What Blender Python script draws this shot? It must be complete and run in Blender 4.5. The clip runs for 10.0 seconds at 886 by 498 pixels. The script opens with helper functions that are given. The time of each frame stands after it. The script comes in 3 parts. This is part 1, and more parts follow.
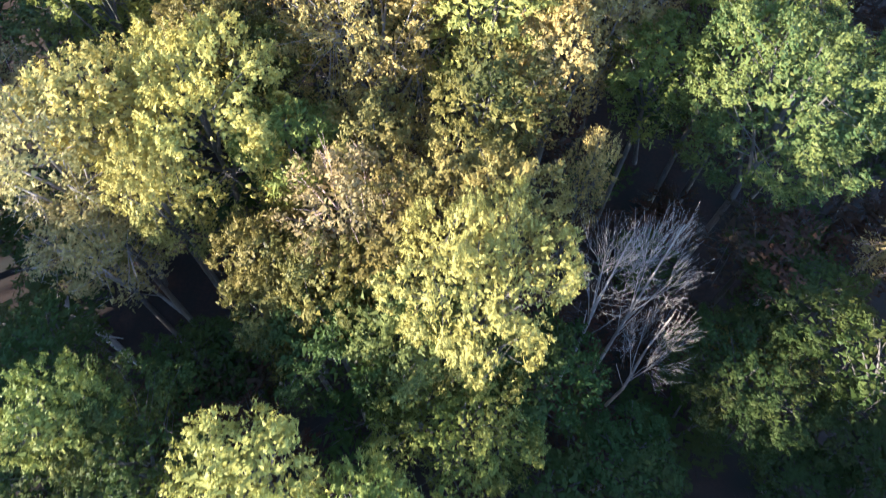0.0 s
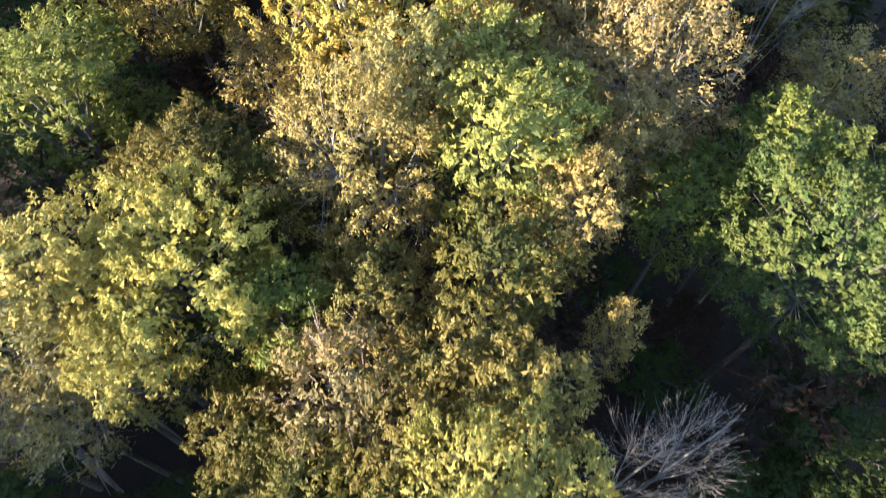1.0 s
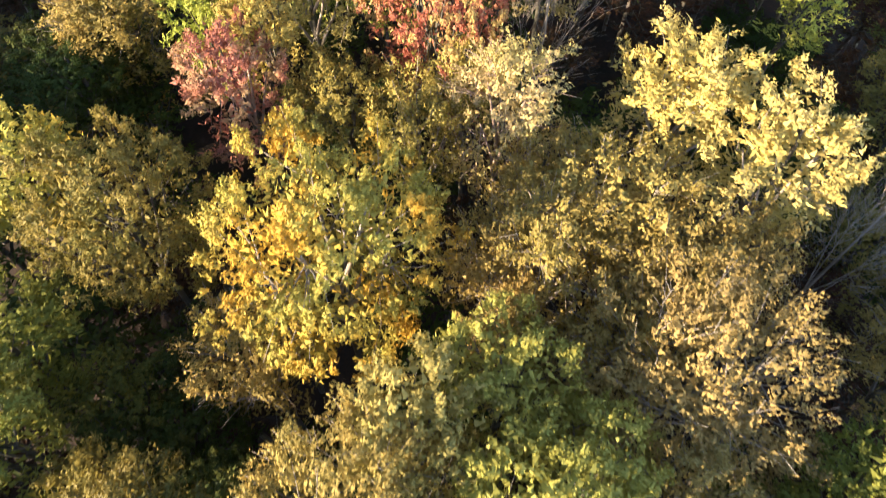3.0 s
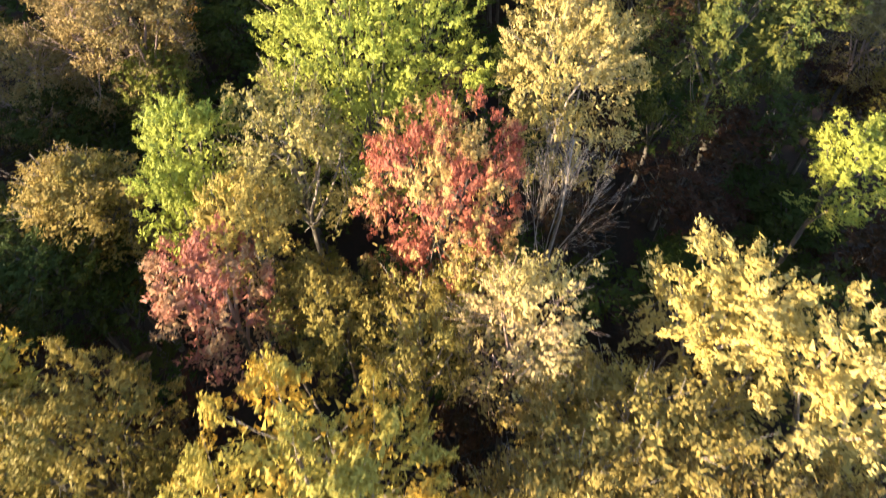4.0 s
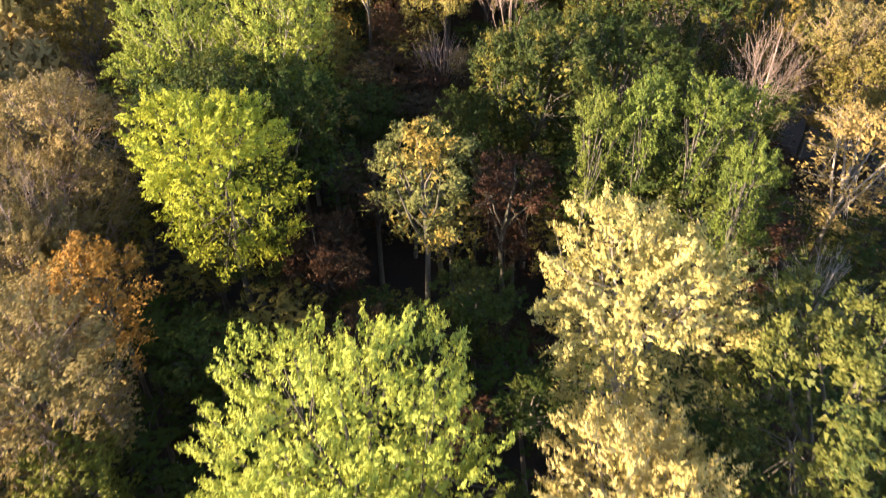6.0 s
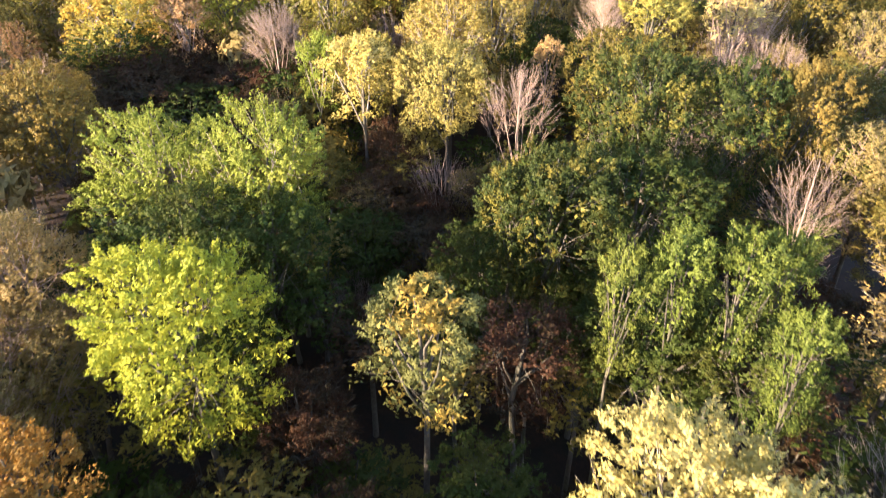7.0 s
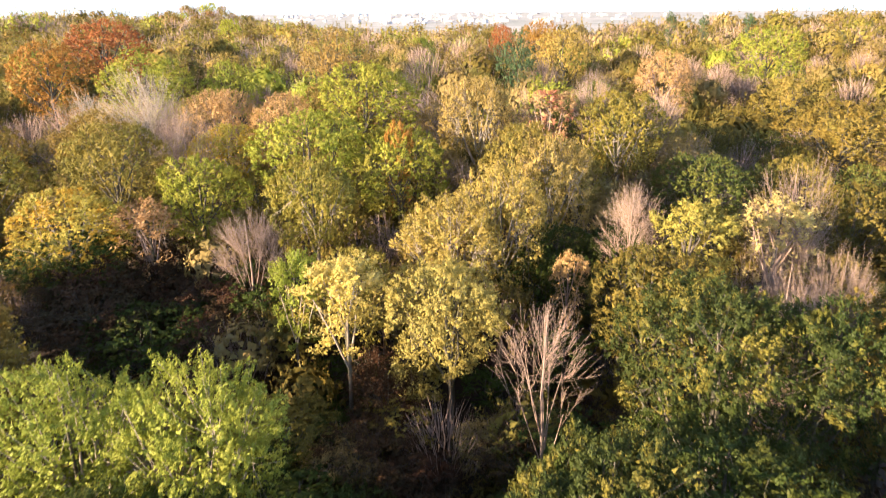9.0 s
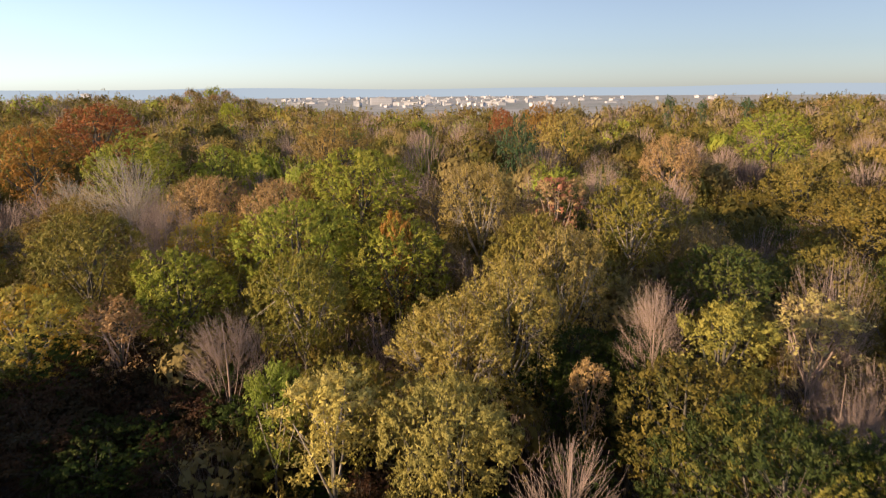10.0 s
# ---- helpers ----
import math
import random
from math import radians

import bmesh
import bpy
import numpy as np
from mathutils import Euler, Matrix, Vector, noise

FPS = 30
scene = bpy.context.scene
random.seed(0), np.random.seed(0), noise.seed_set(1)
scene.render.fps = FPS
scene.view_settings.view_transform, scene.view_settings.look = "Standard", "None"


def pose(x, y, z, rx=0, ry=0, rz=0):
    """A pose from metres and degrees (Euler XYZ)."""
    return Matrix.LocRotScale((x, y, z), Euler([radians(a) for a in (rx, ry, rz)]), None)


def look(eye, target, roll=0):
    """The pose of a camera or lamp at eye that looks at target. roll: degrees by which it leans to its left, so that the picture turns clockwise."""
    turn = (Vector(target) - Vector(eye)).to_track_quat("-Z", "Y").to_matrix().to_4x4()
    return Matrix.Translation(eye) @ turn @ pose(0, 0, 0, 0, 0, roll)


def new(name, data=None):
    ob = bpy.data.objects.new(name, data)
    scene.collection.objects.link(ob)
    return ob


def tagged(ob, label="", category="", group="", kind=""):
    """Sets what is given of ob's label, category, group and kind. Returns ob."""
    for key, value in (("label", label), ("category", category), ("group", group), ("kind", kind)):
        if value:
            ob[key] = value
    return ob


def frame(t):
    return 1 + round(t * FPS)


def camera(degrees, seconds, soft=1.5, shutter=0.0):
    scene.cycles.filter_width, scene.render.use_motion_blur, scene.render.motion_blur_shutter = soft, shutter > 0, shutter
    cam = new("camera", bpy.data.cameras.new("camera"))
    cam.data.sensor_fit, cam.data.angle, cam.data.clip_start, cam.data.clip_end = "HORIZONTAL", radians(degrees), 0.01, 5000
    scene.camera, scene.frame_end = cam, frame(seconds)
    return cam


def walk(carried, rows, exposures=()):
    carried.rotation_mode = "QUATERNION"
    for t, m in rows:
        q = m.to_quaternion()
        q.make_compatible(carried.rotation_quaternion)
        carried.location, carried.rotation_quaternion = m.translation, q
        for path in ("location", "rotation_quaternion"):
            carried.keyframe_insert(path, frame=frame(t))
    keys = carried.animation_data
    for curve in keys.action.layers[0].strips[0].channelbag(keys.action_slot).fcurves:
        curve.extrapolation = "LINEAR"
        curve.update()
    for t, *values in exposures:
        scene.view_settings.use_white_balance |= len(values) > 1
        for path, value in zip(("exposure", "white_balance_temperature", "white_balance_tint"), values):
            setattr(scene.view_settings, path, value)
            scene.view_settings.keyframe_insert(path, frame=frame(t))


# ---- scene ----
EXPOSURES = [(0, 2.82, 4700, 15), (0.6, 2.67, 4950, 12), (1.5, 2.53, 5350, 11), (3, 2.42, 6150, 13), (6, 2.45, 6250, 15), (7.5, 2.76, 6050, 17), (8.5, 2.53, 6400, 17), (9.3, 1.98, 6700, 17), (10, 0.97, 6800, 18)]
cam = camera(66.0, 10.0, 1.15, 0.3)
walk(cam, [
    (0.0, pose(0.000, 0.000, 34.000, 27.96, 0.00, 0.00)),
    (0.5, pose(-0.102, 2.879, 34.076, 28.26, 0.00, 0.00)),
    (1.0, pose(-0.191, 5.750, 34.191, 28.46, 0.00, 0.00)),
    (1.5, pose(-0.279, 8.605, 34.312, 28.86, 0.00, 0.00)),
    (2.0, pose(-0.356, 11.511, 34.445, 29.16, 0.00, 0.00)),
    (2.2, pose(-0.386, 12.673, 34.499, 29.28, 0.00, 0.00)),
    (3.3, pose(-0.632, 18.448, 34.727, 31.24, -0.04, 0.00)),
    (3.5, pose(-0.662, 19.687, 34.762, 32.60, 0.00, 0.00)),
    (4.0, pose(-0.737, 22.785, 34.851, 36.00, 0.10, 0.00)),
    (4.5, pose(-0.774, 25.831, 34.952, 39.40, 0.20, 0.00)),
    (5.0, pose(-0.849, 28.762, 35.027, 42.80, 0.30, 0.00)),
    (5.5, pose(-0.886, 31.712, 35.070, 46.30, 0.30, 0.00)),
    (6.0, pose(-0.886, 34.694, 35.133, 49.70, 0.40, 0.10)),
    (7.5, pose(-0.998, 43.064, 35.188, 60.00, 0.50, 0.10)),
    (8.0, pose(-1.036, 45.732, 35.191, 63.40, 0.60, 0.10)),
    (8.5, pose(-1.111, 48.349, 35.206, 66.80, 0.60, 0.10)),
    (9.0, pose(-1.185, 50.915, 35.234, 70.20, 0.50, 0.00)),
    (9.5, pose(-1.260, 53.397, 35.255, 73.70, 0.50, -0.10)),
    (10.0, pose(-1.335, 55.828, 35.289, 76.70, 0.50, -0.10)),
], EXPOSURES)

# ---------------------------------------------------------------- light
SUN_FROM = Vector((-0.88, -0.47, 0.0)).normalized()   # the way along the ground towards the sun
SUN_HEIGHT = radians(14.0)

world = bpy.data.worlds.new("sky")
scene.world = world
world.use_nodes = True
wt = world.node_tree
wt.nodes.clear()
sky = wt.nodes.new("ShaderNodeTexSky")
sky.sky_type = "NISHITA"
sky.sun_disc = False
sky.sun_elevation = SUN_HEIGHT
sky.sun_rotation = math.atan2(-SUN_FROM.x, SUN_FROM.y)
sky.air_density, sky.dust_density, sky.ozone_density = 0.8, 0.3, 2.5
back = wt.nodes.new("ShaderNodeBackground")
back.inputs["Strength"].default_value = 0.082
out = wt.nodes.new("ShaderNodeOutputWorld")
pale = wt.nodes.new("ShaderNodeHueSaturation")
pale.inputs["Saturation"].default_value = 0.68
wt.links.new(sky.outputs[0], pale.inputs["Color"])
tint = wt.nodes.new("ShaderNodeMix")
tint.data_type, tint.blend_type = "RGBA", "MULTIPLY"
tint.inputs[0].default_value = 1.0
tint.inputs[7].default_value = (0.91, 1.00, 1.09, 1)
wt.links.new(pale.outputs[0], tint.inputs[6])
wt.links.new(tint.outputs[2], back.inputs[0])
wt.links.new(back.outputs[0], out.inputs[0])

lamp = bpy.data.lights.new("sun", "SUN")
lamp.energy, lamp.angle, lamp.color = 5.0, radians(0.6), (1.0, 0.77, 0.51)
sun = new("sun", lamp)
to_sun = SUN_FROM * math.cos(SUN_HEIGHT) + Vector((0, 0, math.sin(SUN_HEIGHT)))
sun.matrix_world = look(to_sun * 100, (0, 0, 0))


# ---------------------------------------------------------------- materials
def shader(name):
    m = bpy.data.materials.new(name)
    m.use_nodes = True
    nt = m.node_tree
    nt.nodes.clear()
    return m, nt, nt.nodes.new("ShaderNodeOutputMaterial")


def node(nt, kind, **values):
    n = nt.nodes.new(kind)
    for key, value in values.items():
        n.inputs[key].default_value = value
    return n


def mixed(nt, factor, a, b):
    """A colour mix of two sockets or colours."""
    n = nt.nodes.new("ShaderNodeMix")
    n.data_type = "RGBA"
    nt.links.new(factor, n.inputs[0])
    for socket, value in ((n.inputs[6], a), (n.inputs[7], b)):
        if isinstance(value, tuple):
            socket.default_value = (*value, 1)
        else:
            nt.links.new(value, socket)
    return n.outputs[2]


def ramp(nt, value, low, high):
    n = nt.nodes.new("ShaderNodeMapRange")
    n.inputs[1].default_value, n.inputs[2].default_value = low, high
    nt.links.new(value, n.inputs[0])
    return n.outputs[0]


def leaf_material(name, main, second, third, patch=0.45, share=(0.45, 0.62), clear=0.28):
    """Leaves in three tones: patches of the second over the main one, single leaves of the third."""
    main, second, third = ((r, g, b + 0.003) for r, g, b in (main, second, third))
    m, nt, o = shader(name)
    where = nt.nodes.new("ShaderNodeTexCoord")
    info = nt.nodes.new("ShaderNodeObjectInfo")
    geo = nt.nodes.new("ShaderNodeNewGeometry")
    shift = nt.nodes.new("ShaderNodeVectorMath")
    shift.operation = "MULTIPLY_ADD"
    shift.inputs[1].default_value = (1, 1, 1)
    nt.links.new(where.outputs["Object"], shift.inputs[0])
    spread = nt.nodes.new("ShaderNodeMath")
    spread.operation = "MULTIPLY"
    spread.inputs[1].default_value = 40
    nt.links.new(info.outputs["Random"], spread.inputs[0])
    nt.links.new(spread.outputs[0], shift.inputs[2])
    big = node(nt, "ShaderNodeTexNoise", Scale=patch, Detail=2.0)
    nt.links.new(shift.outputs[0], big.inputs["Vector"])
    tone = mixed(nt, ramp(nt, big.outputs[0], *share), main, second)
    tone = mixed(nt, ramp(nt, geo.outputs["Random Per Island"], 0.65, 1.5), tone, third)
    bright = nt.nodes.new("ShaderNodeHueSaturation")
    nt.links.new(tone, bright.inputs["Color"])
    turn = nt.nodes.new("ShaderNodeMapRange")
    turn.inputs[3].default_value, turn.inputs[4].default_value = 0.92, 1.08
    nt.links.new(geo.outputs["Random Per Island"], turn.inputs[0])
    nt.links.new(turn.outputs[0], bright.inputs["Value"])
    hue = nt.nodes.new("ShaderNodeMapRange")
    hue.inputs[3].default_value, hue.inputs[4].default_value = 0.49, 0.51
    nt.links.new(info.outputs["Random"], hue.inputs[0])
    nt.links.new(hue.outputs[0], bright.inputs["Hue"])
    skin = node(nt, "ShaderNodeBsdfPrincipled", Roughness=0.55)
    skin.inputs["Specular IOR Level"].default_value = 0.14
    glow = nt.nodes.new("ShaderNodeBsdfTranslucent")
    both = node(nt, "ShaderNodeMixShader", Fac=clear)
    for n in (skin.inputs["Base Color"], glow.inputs["Color"]):
        nt.links.new(bright.outputs[0], n)
    nt.links.new(skin.outputs[0], both.inputs[1])
    nt.links.new(glow.outputs[0], both.inputs[2])
    nt.links.new(both.outputs[0], o.inputs[0])
    return m


def rough_material(name, a, b, c, scale, bump=0.3, roughness=0.85, stretch=(1, 1, 1)):
    """Bark, soil, litter: two scales of variation and a relief."""
    m, nt, o = shader(name)
    where = nt.nodes.new("ShaderNodeTexCoord")
    size = nt.nodes.new("ShaderNodeMapping")
    size.inputs["Scale"].default_value = stretch
    nt.links.new(where.outputs["Object"], size.inputs[0])
    fine = node(nt, "ShaderNodeTexNoise", Scale=scale, Detail=6.0, Roughness=0.7)
    wide = node(nt, "ShaderNodeTexNoise", Scale=scale * 0.12, Detail=3.0)
    for n in (fine, wide):
        nt.links.new(size.outputs[0], n.inputs["Vector"])
    tone = mixed(nt, ramp(nt, fine.outputs[0], 0.35, 0.65), a, b)
    tone = mixed(nt, ramp(nt, wide.outputs[0], 0.45, 0.7), tone, c)
    skin = node(nt, "ShaderNodeBsdfPrincipled", Roughness=roughness)
    nt.links.new(tone, skin.inputs["Base Color"])
    relief = node(nt, "ShaderNodeBump", Strength=bump)
    nt.links.new(fine.outputs[0], relief.inputs["Height"])
    nt.links.new(relief.outputs[0], skin.inputs["Normal"])
    nt.links.new(skin.outputs[0], o.inputs[0])
    return m


BARK = rough_material("grey_bark", (0.065, 0.054, 0.043), (0.122, 0.108, 0.086), (0.058, 0.061, 0.036), 9, stretch=(1, 1, 0.25))
PALE_BARK = rough_material("pale_bark", (0.245, 0.209, 0.166), (0.331, 0.295, 0.245), (0.158, 0.137, 0.108), 9, stretch=(1, 1, 0.25))
PINK_BARK = rough_material("pinkish_twigs", (0.281, 0.202, 0.158), (0.346, 0.259, 0.209), (0.216, 0.158, 0.13), 9, stretch=(1, 1, 0.25))
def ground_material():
    """Leaf litter under the wood; farther off the plain's fields, roofs and streets, lightened for haze."""
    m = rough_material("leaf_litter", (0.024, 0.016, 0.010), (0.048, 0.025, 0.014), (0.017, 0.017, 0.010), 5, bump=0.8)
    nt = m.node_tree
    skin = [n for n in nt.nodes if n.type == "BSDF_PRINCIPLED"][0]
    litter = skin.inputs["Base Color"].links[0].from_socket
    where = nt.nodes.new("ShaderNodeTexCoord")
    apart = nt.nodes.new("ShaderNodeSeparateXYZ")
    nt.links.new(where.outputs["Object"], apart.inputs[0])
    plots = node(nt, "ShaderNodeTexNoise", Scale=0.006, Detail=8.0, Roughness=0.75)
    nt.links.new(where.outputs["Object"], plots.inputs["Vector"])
    # both tones of the plain are lightened, so haze is painted into them
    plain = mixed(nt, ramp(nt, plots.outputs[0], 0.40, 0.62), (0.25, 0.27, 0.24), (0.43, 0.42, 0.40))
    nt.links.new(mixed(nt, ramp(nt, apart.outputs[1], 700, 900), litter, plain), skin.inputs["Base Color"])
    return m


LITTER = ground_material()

# dark green, its low tone partly standing in for shade
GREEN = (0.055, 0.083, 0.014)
LEAVES = {
    "yellow": leaf_material("yellow_leaves", (0.446, 0.367, 0.072), (0.374, 0.331, 0.072), (0.259, 0.259, 0.058)),
    "gold": leaf_material("gold_leaves", (0.36, 0.331, 0.065), (0.461, 0.302, 0.036), (0.331, 0.288, 0.058)),
    "lime": leaf_material("lime_leaves", (0.317, 0.36, 0.058), (0.36, 0.382, 0.065), (0.187, 0.259, 0.05)),
    "limebright": leaf_material("bright_lime_leaves", (0.35, 0.37, 0.034), (0.30, 0.34, 0.034), (0.19, 0.25, 0.034)),
    "limeyellow": leaf_material("lime_yellow_leaves", (0.353, 0.317, 0.065), (0.281, 0.266, 0.058), (0.18, 0.194, 0.043)),
    # the lighter patches paint sunlit tips into the green
    "limegreen": leaf_material("light_green_leaves", (0.158, 0.18, 0.029), (0.238, 0.238, 0.043), (0.086, 0.115, 0.022)),
    "palegreen": leaf_material("pale_green_leaves", (0.225, 0.27, 0.04), (0.28, 0.31, 0.05), (0.13, 0.18, 0.028)),
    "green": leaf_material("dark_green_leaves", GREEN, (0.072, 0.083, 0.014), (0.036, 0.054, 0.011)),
    "greenmid": leaf_material("green_leaves", (0.25, 0.28, 0.038), (0.33, 0.32, 0.05), (0.18, 0.21, 0.03)),
    # darker patches paint the shaded inside, lighter leaves the lit tips
    "greenspiky": leaf_material("upright_green_leaves", (0.145, 0.178, 0.03), (0.082, 0.112, 0.02), (0.225, 0.245, 0.045)),
    "pine": leaf_material("blue_green_needles", (0.072, 0.122, 0.05), (0.094, 0.137, 0.065), (0.043, 0.079, 0.036)),
    "olive": leaf_material("olive_leaves", (0.245, 0.20, 0.043), (0.18, 0.165, 0.036), (0.29, 0.22, 0.058)),
    # the yellowish single leaves paint sunlit tips on a dark crown
    "olivegreen": leaf_material("olive_green_leaves", (0.13, 0.144, 0.029), (0.065, 0.094, 0.022), (0.245, 0.216, 0.043)),
    "olivegold": leaf_material("olive_gold_leaves", (0.238, 0.202, 0.036), (0.158, 0.158, 0.036), (0.324, 0.245, 0.047)),
    # gold patches paint the sunlit clumps, the dark green their shaded rest
    "greenlit": leaf_material("green_leaves_with_lit_clumps", (0.047, 0.068, 0.014), (0.18, 0.17, 0.03), (0.032, 0.05, 0.011), patch=0.7, share=(0.52, 0.60)),
    "brownthin": leaf_material("dry_brown_leaves", (0.265, 0.198, 0.07), (0.21, 0.175, 0.065), (0.31, 0.22, 0.075)),
    # olive darkened for shadow, with gold leaves as its lit patches
    "darkolive": leaf_material("dark_olive_leaves", (0.155, 0.128, 0.025), (0.095, 0.095, 0.02), (0.245, 0.185, 0.036)),
    "tanolive": leaf_material("tan_olive_leaves", (0.35, 0.275, 0.07), (0.26, 0.22, 0.055), (0.41, 0.31, 0.085)),
    "tan": leaf_material("tan_leaves", (0.36, 0.274, 0.086), (0.31, 0.238, 0.079), (0.259, 0.194, 0.058)),
    "bronze": leaf_material("bronze_leaves", (0.223, 0.162, 0.036), (0.187, 0.151, 0.036), (0.266, 0.173, 0.036)),
    "goldthin": leaf_material("dull_gold_leaves", (0.331, 0.238, 0.065), (0.259, 0.202, 0.058), (0.187, 0.151, 0.043)),
    "goldtan": leaf_material("tan_gold_leaves", (0.374, 0.317, 0.086), (0.331, 0.295, 0.086), (0.245, 0.216, 0.065)),
    "goldolive": leaf_material("gold_and_olive_leaves", (0.158, 0.166, 0.05), (0.396, 0.288, 0.058), (0.108, 0.122, 0.036), share=(0.52, 0.58)),
    "goldyellow": leaf_material("golden_yellow_leaves", (0.418, 0.317, 0.079), (0.36, 0.281, 0.079), (0.274, 0.238, 0.065)),
    "cream": leaf_material("cream_yellow_leaves", (0.518, 0.439, 0.115), (0.533, 0.461, 0.151), (0.374, 0.331, 0.094)),
    "creampink": leaf_material("cream_pink_leaves", (0.50, 0.41, 0.15), (0.44, 0.33, 0.15), (0.50, 0.43, 0.135)),
    "palethin": leaf_material("pale_tan_leaves", (0.324, 0.274, 0.086), (0.252, 0.23, 0.072), (0.353, 0.295, 0.101)),
    "redmix": leaf_material("red_and_yellow_leaves", (0.446, 0.331, 0.115), (0.36, 0.115, 0.072), (0.418, 0.216, 0.108), patch=0.55, share=(0.44, 0.52)),
    "pinkred": leaf_material("pink_red_leaves", (0.374, 0.158, 0.101), (0.418, 0.288, 0.137), (0.288, 0.108, 0.072), share=(0.46, 0.56)),
    "red": leaf_material("red_leaves", (0.331, 0.115, 0.043), (0.288, 0.108, 0.04), (0.36, 0.187, 0.058)),
    "orange": leaf_material("orange_leaves", (0.36, 0.187, 0.04), (0.302, 0.158, 0.036), (0.259, 0.18, 0.043)),
    "peach": leaf_material("peach_leaves", (0.432, 0.281, 0.122), (0.389, 0.252, 0.108), (0.317, 0.216, 0.086)),
    # rust tones darkened to carry the near-black shade under the trees
    "rust": leaf_material("shaded_rust_leaves", (0.075, 0.040, 0.019), (0.052, 0.042, 0.018), (0.105, 0.052, 0.022)),
}
LEAVES["creamthin"] = LEAVES["creamspiky"] = leaf_material("straw_leaves", (0.432, 0.374, 0.115), (0.475, 0.41, 0.151), (0.317, 0.288, 0.094))


# ---------------------------------------------------------------- the ground
def step(a, b, v):
    u = np.clip((np.asarray(v, float) - a) / (b - a), 0, 1)
    return u * u * (3 - 2 * u)


def ground_height(x, y):
    """A wooded hill that rises ahead, crests about 300 m off and falls to a plain."""
    spur = 1 - step(8, 32, x)
    z = 7.0 * step(10, 130, y) + 4.0 * step(86, 118, y) * spur
    z = z + (4.0 * (1 - spur) + 5.5 * step(-30, -150, x) + 3.5 * step(20, 130, x)) * step(110, 300, y)
    z = z + 0.35 * np.sin(x * 0.13 + 1) + 0.3 * np.sin(y * 0.17)
    fall = step(330, 780, y)
    knoll = 36 * np.exp(-((x + 195) ** 2 + (y - 640) ** 2) / 70 ** 2)
    return z * (1 - fall) - 25 * fall + knoll


def sheet(name, verts, faces, material):
    me = bpy.data.meshes.new(name)
    me.from_pydata(verts, [], faces)
    me.materials.append(material)
    return me


def build_ground():
    u = np.linspace(-1, 1, 181)
    xs = 4950 * np.sinh(5.2 * u) / math.sinh(5.2)
    ys = 60 + 4890 * np.sinh(5.2 * u) / math.sinh(5.2)
    gx, gy = np.meshgrid(xs, ys)
    gz = ground_height(gx, gy)
    rng = np.random.default_rng(5)
    gz += np.where(np.hypot(gx, gy - 60) < 200, rng.normal(0, 0.10, gz.shape), 0)
    n = len(u)
    verts = np.stack([gx, gy, gz], -1).reshape(-1, 3).tolist()
    faces = [(j * n + i, j * n + i + 1, (j + 1) * n + i + 1, (j + 1) * n + i) for j in range(n - 1) for i in range(n - 1)]
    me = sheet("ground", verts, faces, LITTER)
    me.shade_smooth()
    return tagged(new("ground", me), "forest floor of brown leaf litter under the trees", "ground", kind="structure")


build_ground()


# ---------------------------------------------------------------- how a tree grows
def tubes(runs, name):
    """One mesh of tapered tubes; each run is its points, its radii and its number of sides."""
    verts, faces = [], []
    for points, radii, sides in runs:
        points = [Vector(p) for p in points]
        first = len(verts)
        for i, p in enumerate(points):
            way = (points[min(i + 1, len(points) - 1)] - points[max(i - 1, 0)]).normalized()
            side = way.cross(Vector((0.31, 0.84, 0.44))).normalized()
            other = way.cross(side)
            for k in range(sides):
                a = 2 * math.pi * k / sides
                verts.append(p + radii[i] * (math.cos(a) * side + math.sin(a) * other))
            if i:
                b = first + (i - 1) * sides
                faces += [(b + k, b + (k + 1) % sides, b + sides + (k + 1) % sides, b + sides + k) for k in range(sides)]
        faces.append(tuple(range(len(verts) - sides, len(verts))))
    me = bpy.data.meshes.new(name)
    me.from_pydata(verts, [], faces)
    me.shade_smooth()
    return me


def unit(v):
    return v / np.maximum(np.linalg.norm(v, axis=-1, keepdims=True), 1e-6)


def leaf_spray(rng, centres, ways, each, length, spread, size, middle, wild=0.22, lump=0.4):
    """Pointed leaves along shoots: centres and ways are one row a shoot."""
    n = len(centres) * each
    c, d = np.repeat(centres, each, 0), np.repeat(ways, each, 0)
    along = rng.uniform(-0.5, 0.5, (n, 1)) * length
    thick = spread * np.sqrt(np.clip(1.0 - (along / length) ** 2 * 3.2, 0.15, 1))
    p = c + d * along + rng.normal(0, 0.55, (n, 3)) * thick
    normal = unit(unit(p - middle) * 0.7 + unit(p - c) * lump + rng.normal(0, wild, (n, 3)) + np.array([0, 0, 0.15]))
    axis = unit(unit(np.cross(normal, rng.normal(0, 1, (n, 3)))) + d * 0.9)
    side = unit(np.cross(normal, axis))
    s = size * rng.uniform(0.65, 1.3, (n, 1))
    leaf = np.stack([p - axis * s * 0.5 - side * s * 0.35, p - axis * s * 0.5 + side * s * 0.35, p + axis * s * 0.78], 1)
    return leaf.reshape(-1, 3)


def leaf_mesh(name, verts):
    me = bpy.data.meshes.new(name)
    me.vertices.add(len(verts))
    me.vertices.foreach_set("co", np.asarray(verts, np.float32).ravel())
    me.loops.add(len(verts))
    me.loops.foreach_set("vertex_index", np.arange(len(verts), dtype=np.int32))
    me.polygons.add(len(verts) // 3)
    me.polygons.foreach_set("loop_start", np.arange(0, len(verts), 3, dtype=np.int32))
    me.update(calc_edges=True)
    return me


